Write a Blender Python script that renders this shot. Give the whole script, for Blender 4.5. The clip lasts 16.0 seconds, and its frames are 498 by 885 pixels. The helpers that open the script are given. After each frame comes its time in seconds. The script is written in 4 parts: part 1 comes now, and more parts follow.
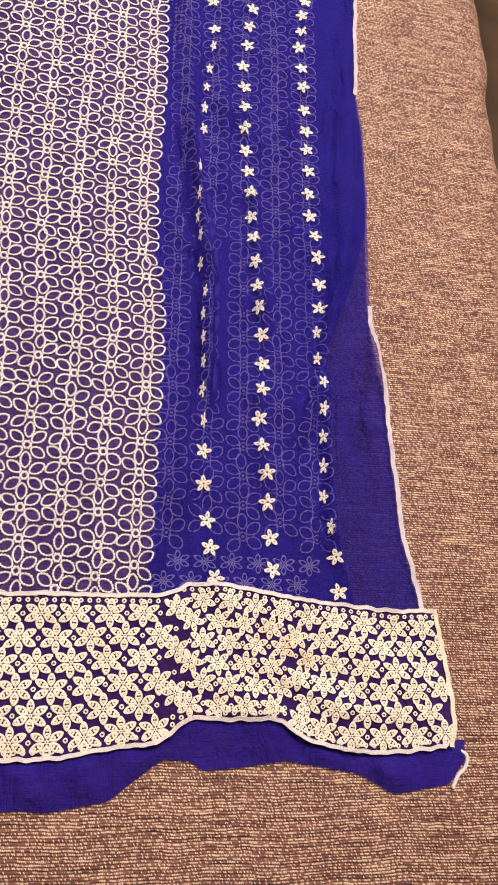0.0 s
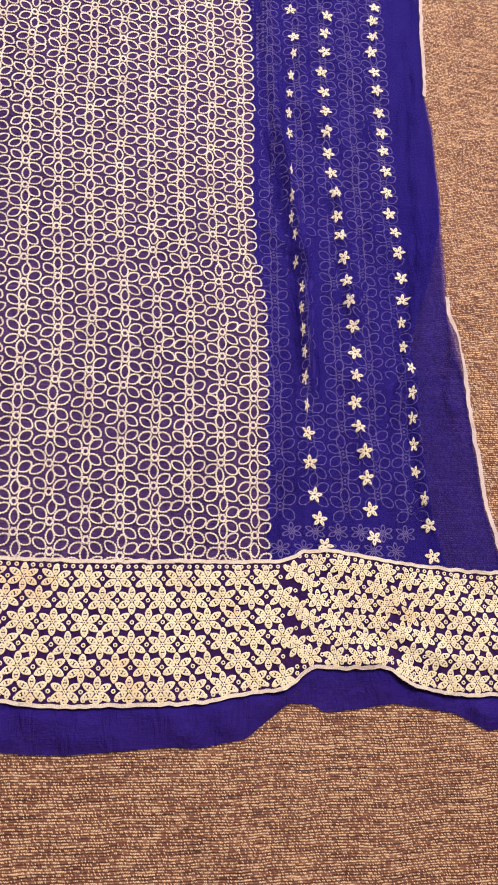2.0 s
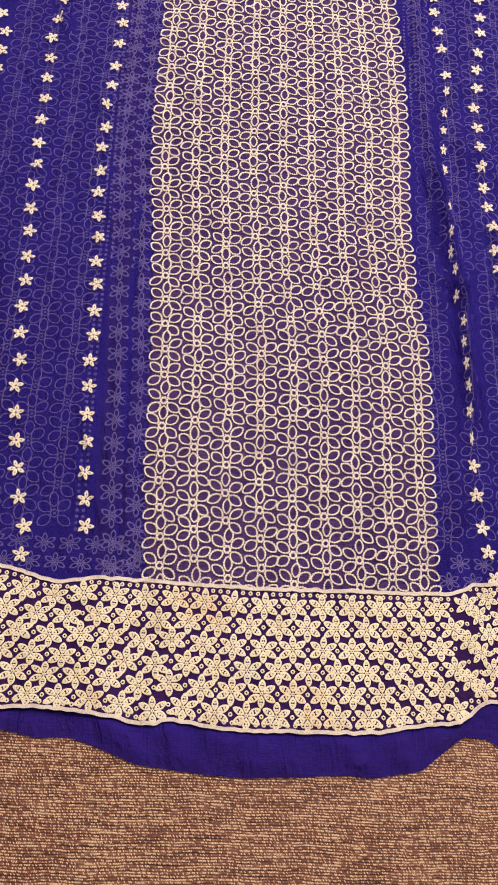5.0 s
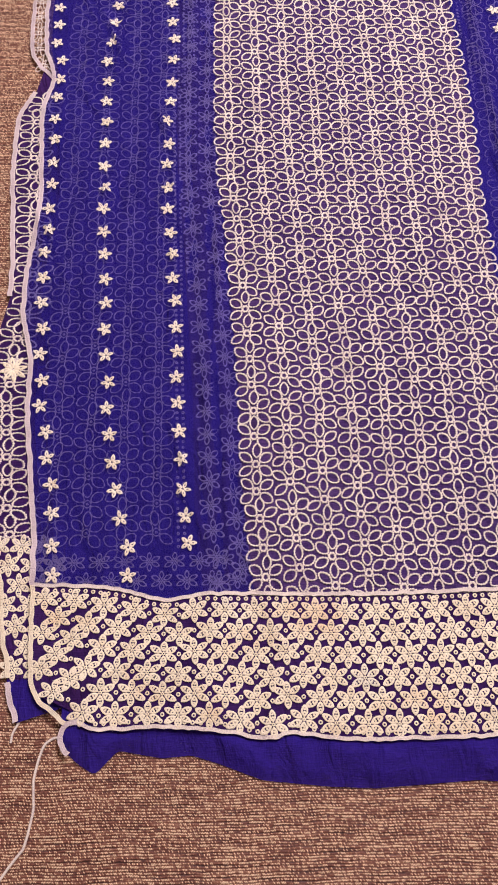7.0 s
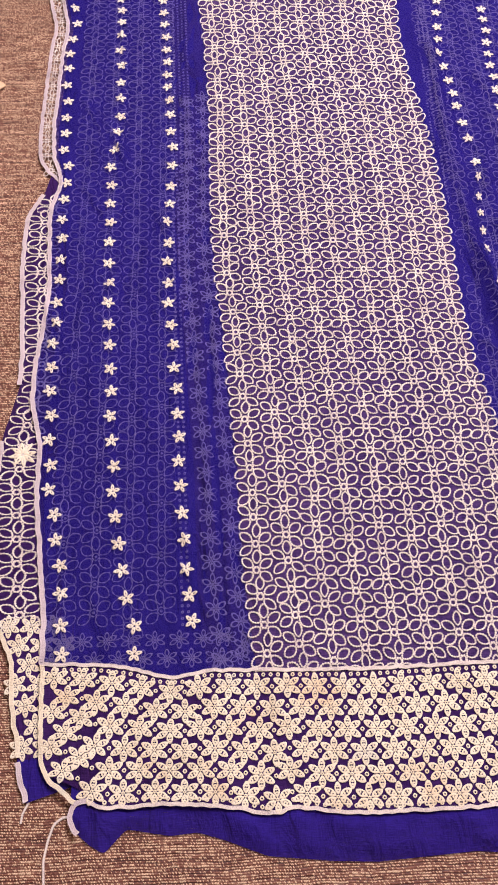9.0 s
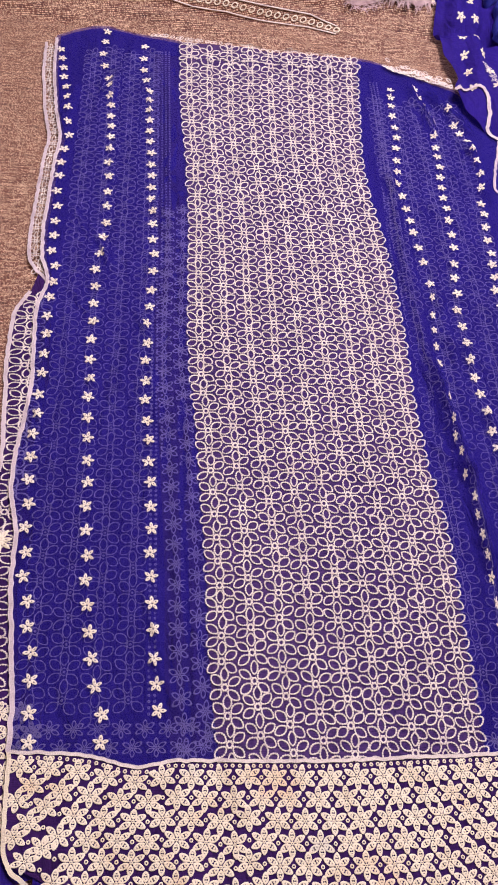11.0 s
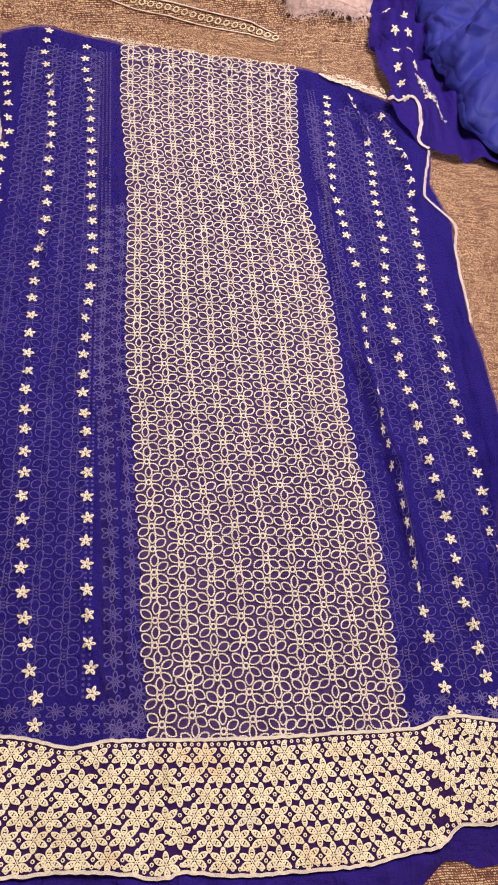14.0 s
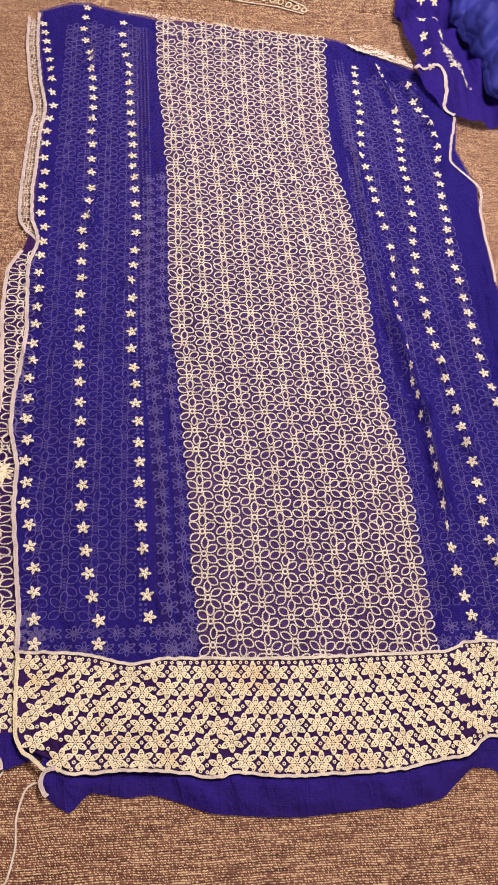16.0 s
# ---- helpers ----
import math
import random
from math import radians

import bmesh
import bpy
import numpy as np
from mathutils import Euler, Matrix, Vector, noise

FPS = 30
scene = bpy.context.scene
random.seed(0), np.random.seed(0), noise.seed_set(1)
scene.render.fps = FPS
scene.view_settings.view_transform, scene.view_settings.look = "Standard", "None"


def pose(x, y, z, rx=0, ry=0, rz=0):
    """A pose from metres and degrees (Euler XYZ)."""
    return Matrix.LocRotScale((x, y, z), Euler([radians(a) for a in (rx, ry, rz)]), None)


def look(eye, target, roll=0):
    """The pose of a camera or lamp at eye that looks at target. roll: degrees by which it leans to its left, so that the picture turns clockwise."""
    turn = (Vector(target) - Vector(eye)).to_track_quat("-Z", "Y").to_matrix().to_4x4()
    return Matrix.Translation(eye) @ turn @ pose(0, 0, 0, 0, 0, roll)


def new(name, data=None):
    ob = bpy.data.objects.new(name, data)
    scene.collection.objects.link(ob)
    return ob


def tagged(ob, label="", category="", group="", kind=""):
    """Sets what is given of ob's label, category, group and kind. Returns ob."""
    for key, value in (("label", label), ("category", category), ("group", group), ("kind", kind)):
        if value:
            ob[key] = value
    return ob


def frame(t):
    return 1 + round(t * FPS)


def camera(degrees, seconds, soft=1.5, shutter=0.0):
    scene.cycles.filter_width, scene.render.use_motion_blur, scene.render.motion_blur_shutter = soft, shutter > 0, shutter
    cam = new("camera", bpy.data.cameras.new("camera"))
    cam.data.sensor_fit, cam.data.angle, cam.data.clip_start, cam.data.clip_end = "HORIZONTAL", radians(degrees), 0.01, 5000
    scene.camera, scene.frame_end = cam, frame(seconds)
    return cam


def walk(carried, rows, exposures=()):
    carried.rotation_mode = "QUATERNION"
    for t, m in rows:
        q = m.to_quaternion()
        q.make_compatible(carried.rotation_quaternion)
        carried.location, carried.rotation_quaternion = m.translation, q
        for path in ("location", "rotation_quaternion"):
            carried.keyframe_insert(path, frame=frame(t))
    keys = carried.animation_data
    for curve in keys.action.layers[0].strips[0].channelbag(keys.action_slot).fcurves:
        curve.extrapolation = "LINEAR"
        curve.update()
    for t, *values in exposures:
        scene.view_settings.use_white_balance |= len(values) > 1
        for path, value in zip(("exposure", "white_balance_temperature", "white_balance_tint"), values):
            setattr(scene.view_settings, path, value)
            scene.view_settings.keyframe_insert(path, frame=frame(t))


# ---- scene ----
cam = camera(36.3, 16.0, 1.9)
PATH = [
    (0, (0.0, 0.045, 0.643), (0.38, 0.765, -1.183), 30.0),
    (0.5, (-0.015, 0.045, 0.646), (0.366, 0.758, -1.183), 29.9),
    (1, (-0.042, 0.048, 0.658), (0.307, 0.713, -1.195), 29.9),
    (1.5, (-0.068, 0.041, 0.681), (0.28, 0.712, -1.171), 29.5),
    (2, (-0.112, 0.028, 0.701), (0.264, 0.677, -1.153), 31.2),
    (2.5, (-0.13, 0.014, 0.719), (0.189, 0.636, -1.154), 27.7),
    (3, (-0.163, 0.018, 0.731), (0.143, 0.671, -1.134), 27.4),
    (3.5, (-0.18, 0.022, 0.727), (0.122, 0.688, -1.135), 27.5),
    (4, (-0.193, 0.03, 0.726), (0.072, 0.692, -1.143), 25.1),
    (4.2, (-0.195, 0.027, 0.719), (0.053, 0.7, -1.148), 23.5),
    (6.3, (-0.218, 0.034, 0.705), (-0.166, 0.744, -1.164), 4.1),
    (6.5, (-0.229, 0.03, 0.703), (-0.174, 0.739, -1.167), 3.7),
    (7, (-0.24, 0.035, 0.702), (-0.219, 0.747, -1.167), 0.6),
    (7.5, (-0.254, 0.039, 0.707), (-0.241, 0.749, -1.163), 0.2),
    (8, (-0.269, 0.036, 0.707), (-0.27, 0.785, -1.147), -1.3),
    (8.5, (-0.26, 0.038, 0.729), (-0.245, 0.837, -1.105), -0.6),
    (9, (-0.263, 0.035, 0.75), (-0.179, 0.901, -1.051), 3.7),
    (9.2, (-0.261, 0.034, 0.758), (-0.161, 0.928, -1.028), 4.6),
    (11.3, (-0.298, 0.033, 0.807), (-0.041, 1.069, -0.885), 13.7),
    (11.5, (-0.299, 0.031, 0.806), (-0.02, 1.061, -0.886), 14.9),
    (12, (-0.289, 0.027, 0.81), (0.017, 1.062, -0.874), 16.8),
    (12.5, (-0.276, 0.021, 0.814), (0.076, 1.047, -0.867), 17.8),
    (13, (-0.268, 0.019, 0.819), (0.088, 1.043, -0.861), 17.6),
    (13.5, (-0.267, 0.014, 0.824), (0.081, 1.049, -0.852), 17.0),
    (14, (-0.281, 0.005, 0.826), (0.079, 1.039, -0.847), 18.0),
    (14.5, (-0.287, -0.009, 0.839), (0.092, 1.025, -0.83), 19.2),
    (15, (-0.299, -0.025, 0.852), (0.078, 1.009, -0.818), 19.5),
    (15.5, (-0.307, -0.044, 0.861), (0.034, 0.943, -0.844), 17.7),
    (16, (-0.316, -0.064, 0.86), (-0.008, 0.93, -0.848), 15.9),
]
# the clip's white balance drifts: bluer in the middle, warmer at both ends
EXPOSURES = [
    (0, 0.16, 6050, 14), (1, 0.16, 6150, 13), (2.5, 0.04, 6550, 12), (4, 0.0, 6600, 12), (6.5, -0.04, 6150, 21), (8, 0.02, 5900, 30), (9, 0.12, 5950, 25),
    (11.5, 0.0, 5700, 28), (12.5, 0.0, 5750, 27), (13, 0.0, 5850, 23), (14, 0.02, 6500, 11), (15.5, 0.02, 6700, 11), (16, 0.04, 6500, 12),
]
walk(cam, [(t, look(eye, target, roll)) for t, eye, target, roll in PATH], EXPOSURES)

# ---- light ----
world = bpy.data.worlds.new("world")
scene.world = world
world.use_nodes = True
world.node_tree.nodes["Background"].inputs["Color"].default_value = (1.0, 0.86, 0.72, 1)
world.node_tree.nodes["Background"].inputs["Strength"].default_value = 0.10


def area_lamp(name, at, target, size_x, size_y, watts, colour):
    data = bpy.data.lights.new(name, "AREA")
    data.shape, data.size, data.size_y, data.energy, data.color = "RECTANGLE", size_x, size_y, watts, colour
    ob = new(name, data)
    ob.matrix_world = look(at, target)
    return ob


# a ceiling lamp beyond the head of the dress
area_lamp("ceiling_lamp_light", (0.35, 1.20, 2.10), (0.0, 0.6, 0), 1.0, 1.0, 90, (1.0, 0.87, 0.80))


# ---- materials ----
class Nodes:
    """A small helper round a node tree."""

    def __init__(self, name):
        self.mat = bpy.data.materials.new(name)
        self.mat.use_nodes = True
        self.tree = self.mat.node_tree
        self.bsdf = self.tree.nodes["Principled BSDF"]
        self.out = self.tree.nodes["Material Output"]
        self.coord = self.add("ShaderNodeTexCoord").outputs["Object"]

    def add(self, kind, **values):
        node = self.tree.nodes.new(kind)
        for key, value in values.items():
            setattr(node, key, value)
        return node

    def link(self, a, b):
        self.tree.links.new(a, b)

    def put(self, socket, value):
        if isinstance(value, (int, float, tuple)):
            socket.default_value = value
        else:
            self.link(value, socket)

    def scaled(self, scale, rot=(0, 0, 0)):
        m = self.add("ShaderNodeMapping")
        self.link(self.coord, m.inputs["Vector"])
        m.inputs["Scale"].default_value = scale
        m.inputs["Rotation"].default_value = rot
        return m.outputs["Vector"]

    def noise(self, vector, scale, detail=3.0, rough=0.55, distortion=0.0):
        n = self.add("ShaderNodeTexNoise")
        self.link(vector, n.inputs["Vector"])
        n.inputs["Scale"].default_value, n.inputs["Detail"].default_value = scale, detail
        n.inputs["Roughness"].default_value, n.inputs["Distortion"].default_value = rough, distortion
        return n.outputs["Fac"]

    def ramp(self, fac, stops):
        r = self.add("ShaderNodeValToRGB")
        while len(r.color_ramp.elements) < len(stops):
            r.color_ramp.elements.new(0.5)
        for e, (p, c) in zip(r.color_ramp.elements, stops):
            e.position, e.color = p, (*c, 1)
        self.link(fac, r.inputs["Fac"])
        return r.outputs["Color"]

    def math(self, op, a, b=0.0):
        m = self.add("ShaderNodeMath", operation=op)
        self.put(m.inputs[0], a)
        self.put(m.inputs[1], b)
        return m.outputs[0]

    def mix(self, fac, a, b, blend="MIX"):
        m = self.add("ShaderNodeMix", data_type="RGBA", blend_type=blend)
        self.put(m.inputs[0], fac)
        for socket, value in ((m.inputs[6], a), (m.inputs[7], b)):
            self.put(socket, (*value, 1) if isinstance(value, tuple) else value)
        return m.outputs[2]

    def bump(self, height, distance, strength=1.0):
        b = self.add("ShaderNodeBump")
        b.inputs["Strength"].default_value, b.inputs["Distance"].default_value = strength, distance
        self.link(height, b.inputs["Height"])
        self.link(b.outputs["Normal"], self.bsdf.inputs["Normal"])

    def finish(self, colour, roughness, specular=0.5, sheen=0.0):
        self.put(self.bsdf.inputs["Base Color"], (*colour, 1) if isinstance(colour, tuple) else colour)
        self.bsdf.inputs["Roughness"].default_value = roughness
        self.bsdf.inputs["Specular IOR Level"].default_value = specular
        self.bsdf.inputs["Sheen Weight"].default_value = sheen
        return self.mat

    def sheer(self, amount, tint):
        """Lets part of the light straight through, as thin open cloth does."""
        t, m = self.add("ShaderNodeBsdfTransparent"), self.add("ShaderNodeMixShader")
        t.inputs["Color"].default_value = (*tint, 1)
        self.put(m.inputs[0], amount)
        self.link(t.outputs[0], m.inputs[1])
        self.link(self.bsdf.outputs[0], m.inputs[2])
        self.link(m.outputs[0], self.out.inputs["Surface"])


def georgette(name, colour, tone, cover, crinkle=0.0042):
    n = Nodes(name)
    weft = n.noise(n.scaled((120, 1100, 400)), 1.0, 2.0, 0.6)
    warp = n.noise(n.scaled((1300, 160, 400)), 1.0, 2.0, 0.6)
    crepe = n.math("ADD", weft, n.math("MULTIPLY", warp, 0.5))
    slow = n.noise(n.scaled((5, 2.2, 5)), 1.0, 3.0)
    fine = n.ramp(crepe, [(0.55, colour), (0.95, tone)])
    c = n.mix(n.ramp(slow, [(0.35, (0, 0, 0)), (0.75, (0.6, 0.6, 0.6))]), fine, n.mix(0.5, fine, tone))
    wrinkle = n.noise(n.scaled((44, 15, 20)), 1.0, 5.0, 0.62, 1.2)
    n.bump(n.math("ADD", n.math("MULTIPLY", wrinkle, 4.0), n.math("MULTIPLY", crepe, 0.35)), crinkle)
    mat = n.finish(c, 0.7, 0.12)
    if cover < 1:
        n.sheer(n.math("ADD", n.math("ADD", n.math("MULTIPLY", weft, 0.26), n.math("MULTIPLY", slow, 0.34)), cover - 0.30), tuple(min(1.0, 0.68 + 1.2 * v) for v in tone))
    return mat


def thread(name, colour, tone, grain=2600.0, stained=False):
    n = Nodes(name)
    stitch = n.noise(n.scaled((1, 1, 1)), grain, 2.0)
    patch = n.noise(n.scaled((1, 1, 1)), 34.0, 3.0)
    c = n.ramp(n.math("ADD", n.math("MULTIPLY", stitch, 0.6), n.math("MULTIPLY", patch, 0.5)), [(0.38, tone), (0.58, colour)])
    if stained:
        stain = n.noise(n.scaled((1, 1, 1)), 13.0, 3.0, 0.6)
        c = n.mix(n.ramp(stain, [(0.56, (0, 0, 0)), (0.72, (0.5, 0.5, 0.5))]), c, (0.66, 0.40, 0.16))
        fade = n.noise(n.scaled((1, 1.3, 1)), 17.0, 3.0, 0.6)
        c = n.mix(n.ramp(fade, [(0.62, (0, 0, 0)), (0.76, (0.5, 0.5, 0.5))]), c, (0.52, 0.58, 0.58))
    n.bump(stitch, 0.0005, 0.8)
    return n.finish(c, 0.6, 0.25)


def upholstery(name):
    """A coarse woven cover: slubby weft rows with pale twisted flecks between dark ones."""
    n = Nodes(name)
    sep = n.add("ShaderNodeSeparateXYZ")
    n.link(n.coord, sep.inputs[0])
    sway = n.noise(n.scaled((9, 5, 3)), 1.0, 3.0)
    row = n.math("ADD", n.math("MULTIPLY", sep.outputs["Y"], 440.0), n.math("MULTIPLY", sway, 4.0))
    row = n.math("ADD", row, n.math("MULTIPLY", n.noise(n.scaled((70, 110, 1)), 1.0, 2.0), 0.9))
    number = n.math("FLOOR", row)
    inside = n.math("SUBTRACT", row, number)
    groove = n.math("SUBTRACT", 1.0, n.math("ABSOLUTE", n.math("MULTIPLY", n.math("SUBTRACT", inside, 0.5), 2.0)))
    lean = n.math("MULTIPLY", n.math("SINE", n.math("MULTIPLY", number, 12.9898)), 43.0)
    col = n.math("ADD", n.math("ADD", n.math("MULTIPLY", sep.outputs["X"], 760.0), lean), n.math("MULTIPLY", inside, 0.9))
    across = n.math("SUBTRACT", col, n.math("FLOOR", col))
    knot = n.math("SUBTRACT", 1.0, n.math("ABSOLUTE", n.math("MULTIPLY", n.math("SUBTRACT", across, 0.5), 2.0)))
    both = n.add("ShaderNodeCombineXYZ")
    n.link(n.math("FLOOR", col), both.inputs[0])
    n.link(number, both.inputs[1])
    cell = n.add("ShaderNodeTexWhiteNoise", noise_dimensions="2D")
    n.link(both.outputs[0], cell.inputs["Vector"])
    slub = n.noise(n.scaled((40, 330, 1)), 1.0, 2.0, 0.6)
    streak = n.noise(n.scaled((22, 260, 1)), 1.0, 3.0, 0.65)
    patch = n.noise(n.scaled((16, 26, 1)), 1.0, 4.0, 0.6)
    ridge_ = n.math("MINIMUM", 1.0, n.math("MULTIPLY", groove, 1.5))
    knot = n.math("MINIMUM", 1.0, n.math("MULTIPLY", knot, 1.6))
    fleck = n.math("MULTIPLY", n.math("MULTIPLY", ridge_, knot), n.math("POWER", cell.outputs["Value"], 1.7))
    grit = n.noise(n.scaled((520, 640, 1)), 1.0, 2.0)
    v = n.math("MULTIPLY", fleck, 0.66)
    v = n.math("ADD", v, n.math("MULTIPLY", ridge_, 0.13))
    v = n.math("ADD", v, n.math("MULTIPLY", grit, 0.36))
    v = n.math("ADD", v, n.math("MULTIPLY", slub, 0.42))
    v = n.math("ADD", v, n.math("MULTIPLY", streak, 0.62))
    v = n.math("ADD", v, n.math("SUBTRACT", n.math("MULTIPLY", patch, 0.14), 0.16))
    c = n.ramp(v, [(0.53, (0.035, 0.010, 0.007)), (0.70, (0.150, 0.052, 0.034)), (0.85, (0.290, 0.138, 0.078)), (1.0, (0.88, 0.66, 0.43))])
    n.bump(v, 0.002, 0.8)
    return n.finish(c, 0.5, 0.4)


def creased(name, colour, tone):
    """Thin plain lining, crumpled into small flat facets with sharp creases between them."""
    n = Nodes(name)
    bend = n.add("ShaderNodeVectorMath", operation="ADD")
    drift = n.add("ShaderNodeTexNoise")
    n.link(n.coord, drift.inputs["Vector"])
    drift.inputs["Scale"].default_value, drift.inputs["Detail"].default_value = 9.0, 2.0
    small = n.add("ShaderNodeVectorMath", operation="SCALE")
    n.link(drift.outputs["Color"], small.inputs[0])
    small.inputs["Scale"].default_value = 0.10
    n.link(n.scaled((1.0, 0.6, 1.0), (0, 0, 0.5)), bend.inputs[0])
    n.link(small.outputs[0], bend.inputs[1])
    heights = []
    for scale, weight in ((13.0, 1.0), (29.0, 0.35)):
        cell = n.add("ShaderNodeTexVoronoi", feature="F1")
        n.link(bend.outputs[0], cell.inputs["Vector"])
        cell.inputs["Scale"].default_value = scale
        heights.append(n.math("MULTIPLY", cell.outputs["Distance"], -weight))
    weave = n.noise(n.scaled((700, 900, 700)), 1.0, 2.0)
    n.bump(n.math("ADD", n.math("ADD", heights[0], heights[1]), n.math("MULTIPLY", weave, 0.02)), 0.022)
    slow = n.noise(n.scaled((6, 6, 6)), 1.0, 3.0)
    return n.finish(n.ramp(slow, [(0.35, colour), (0.7, tone)]), 0.6, 0.2)


def plain(name, colour, tone, scale, rough=0.7, bump=0.0):
    n = Nodes(name)
    f = n.noise(n.scaled((1, 1, 1)), scale, 4.0)
    if bump:
        n.bump(f, bump)
    return n.finish(n.ramp(f, [(0.3, tone), (0.7, colour)]), rough)


BLUE = georgette("blue_georgette", (0.0225, 0.0140, 0.195), (0.037, 0.0225, 0.30), 0.49, 0.0034)
BLUE_HEM = georgette("blue_hem_georgette", (0.019, 0.0080, 0.175), (0.031, 0.013, 0.26), 0.84, 0.0024)
BLUE_BACK = georgette("blue_back_georgette", (0.0235, 0.0115, 0.180), (0.038, 0.019, 0.245), 0.92, 0.0020)
PANEL = georgette("purple_panel_georgette", (0.026, 0.010, 0.105), (0.118, 0.060, 0.200), 0.84, 0.0030)
MAROON = georgette("dark_purple_georgette", (0.026, 0.008, 0.085), (0.052, 0.014, 0.115), 0.92, 0.0030)
LINING = creased("bright_blue_lining", (0.022, 0.028, 0.245), (0.033, 0.040, 0.34))
BLUE_THIN = georgette("thin_blue_georgette", (0.022, 0.0115, 0.175), (0.037, 0.019, 0.27), 0.24, 0.0018)
CREAM = thread("cream_thread", (0.87, 0.81, 0.62), (0.68, 0.59, 0.41), 1100.0, stained=True)
WHITE = thread("light_cream_thread", (0.88, 0.82, 0.66), (0.70, 0.60, 0.42))
IVORY = thread("ivory_thread", (0.82, 0.76, 0.67), (0.50, 0.43, 0.41), 1000.0)
PALE = thread("pale_overlock_thread", (0.74, 0.66, 0.66), (0.46, 0.38, 0.40), 1500.0)
COVER = upholstery("brown_woven_upholstery")
TAG = plain("pale_orange_card", (0.80, 0.58, 0.36), (0.72, 0.50, 0.30), 60.0, 0.6)
PINK = plain("pale_pink_fleece", (0.66, 0.50, 0.48), (0.42, 0.30, 0.30), 90.0, 0.9, 0.004)
WALL = plain("warm_wall_paint", (0.70, 0.62, 0.52), (0.64, 0.56, 0.46), 3.0, 0.8)
FLOOR = plain("dark_brown_floor", (0.10, 0.055, 0.022), (0.05, 0.028, 0.012), 14.0, 0.5)


# ---- mesh helpers ----
def mesh_object(name, verts, faces, material, parent=None, label="", smooth=True):
    me = bpy.data.meshes.new(name)
    me.from_pydata([tuple(v) for v in verts], [], [tuple(f) for f in faces])
    me.materials.append(material)
    if smooth:
        me.polygons.foreach_set("use_smooth", [True] * len(me.polygons))
    me.update()
    ob = new(name, me)
    if parent:
        ob.parent = parent
    if label:
        ob["label"] = label
    return ob


def thing(name, label, category, at=(0, 0, 0), group="", kind=""):
    return tagged(new(name), label, category, group, kind)


def curve(points, axis):
    """A smooth-ish function through a few guide points: axis 1 gives x from y, axis 0 gives y from x."""
    pts = sorted(points, key=lambda p: p[axis])
    a, b = [p[axis] for p in pts], [p[1 - axis] for p in pts]
    fine = np.arange(a[0], a[-1] + 0.001, 0.001)
    value = np.interp(fine, a, b)
    kernel = np.hanning(13)[1:-1]
    kernel /= kernel.sum()
    value = np.convolve(np.pad(value, 5, mode="edge"), kernel, mode="valid")
    return lambda q: np.interp(q, fine, value)


def grid_faces(nu, nv):
    i, j = np.meshgrid(np.arange(nu), np.arange(nv), indexing="ij")
    k = (i * (nv + 1) + j).ravel()
    return np.stack([k, k + nv + 1, k + nv + 2, k + 1], 1).tolist()


# ---- how the cloths lie ----
def waves(seed, count, low, high, stretch):
    rng = np.random.RandomState(seed)
    return [(f * np.cos(a) , f * np.sin(a) / stretch, p, 1 / f) for f, a, p in
            zip(rng.uniform(low, high, count), rng.uniform(0, math.pi, count), rng.uniform(0, 6.28, count))]


RUFFLE = waves(3, 9, 25, 90, 2.6)
SWELL = waves(5, 6, 6, 18, 1.0)


def add_waves(table, x, y):
    return sum(w * np.sin(kx * x + ky * y + p) for kx, ky, p, w in table)


def ridge(x, y, a, b, width, height, sharp=1.0):
    """A fold that runs from a to b; its far side falls off faster where sharp is below 1."""
    dx, dy = b[0] - a[0], b[1] - a[1]
    long = math.hypot(dx, dy)
    u = ((x - a[0]) * dx + (y - a[1]) * dy) / long
    v = ((x - a[0]) * dy - (y - a[1]) * dx) / long
    ends = np.clip(u / 0.03 + 0.5, 0, 1) * np.clip((long - u) / 0.03 + 0.5, 0, 1)
    side = np.where(v > 0, width, width * sharp)
    return height * ends * np.exp(-(v / side) ** 2)


def bed_height(x, y):
    x, y = np.asarray(x, float), np.asarray(y, float)
    z = -0.007 + 0.005 * add_waves(SWELL, x, y)
    side = np.clip((x - 0.26) / 0.1, 0, 1)
    z = z + side * 0.0016 * np.sin(46 * y + 3 * np.sin(7 * y) + 9 * x)
    head = np.clip((y - 1.375) / 0.09, 0, 1)
    fan = (y - 1.28) * 0.9 + 0.42 * (x - 0.3) * np.clip((1.75 - y), 0.2, 1)
    z = z + head * (0.010 + 0.016 * np.sin(60 * fan + 2.2 * np.sin(5 * x)) + 0.004 * np.sin(150 * fan + 4 * x))
    return z


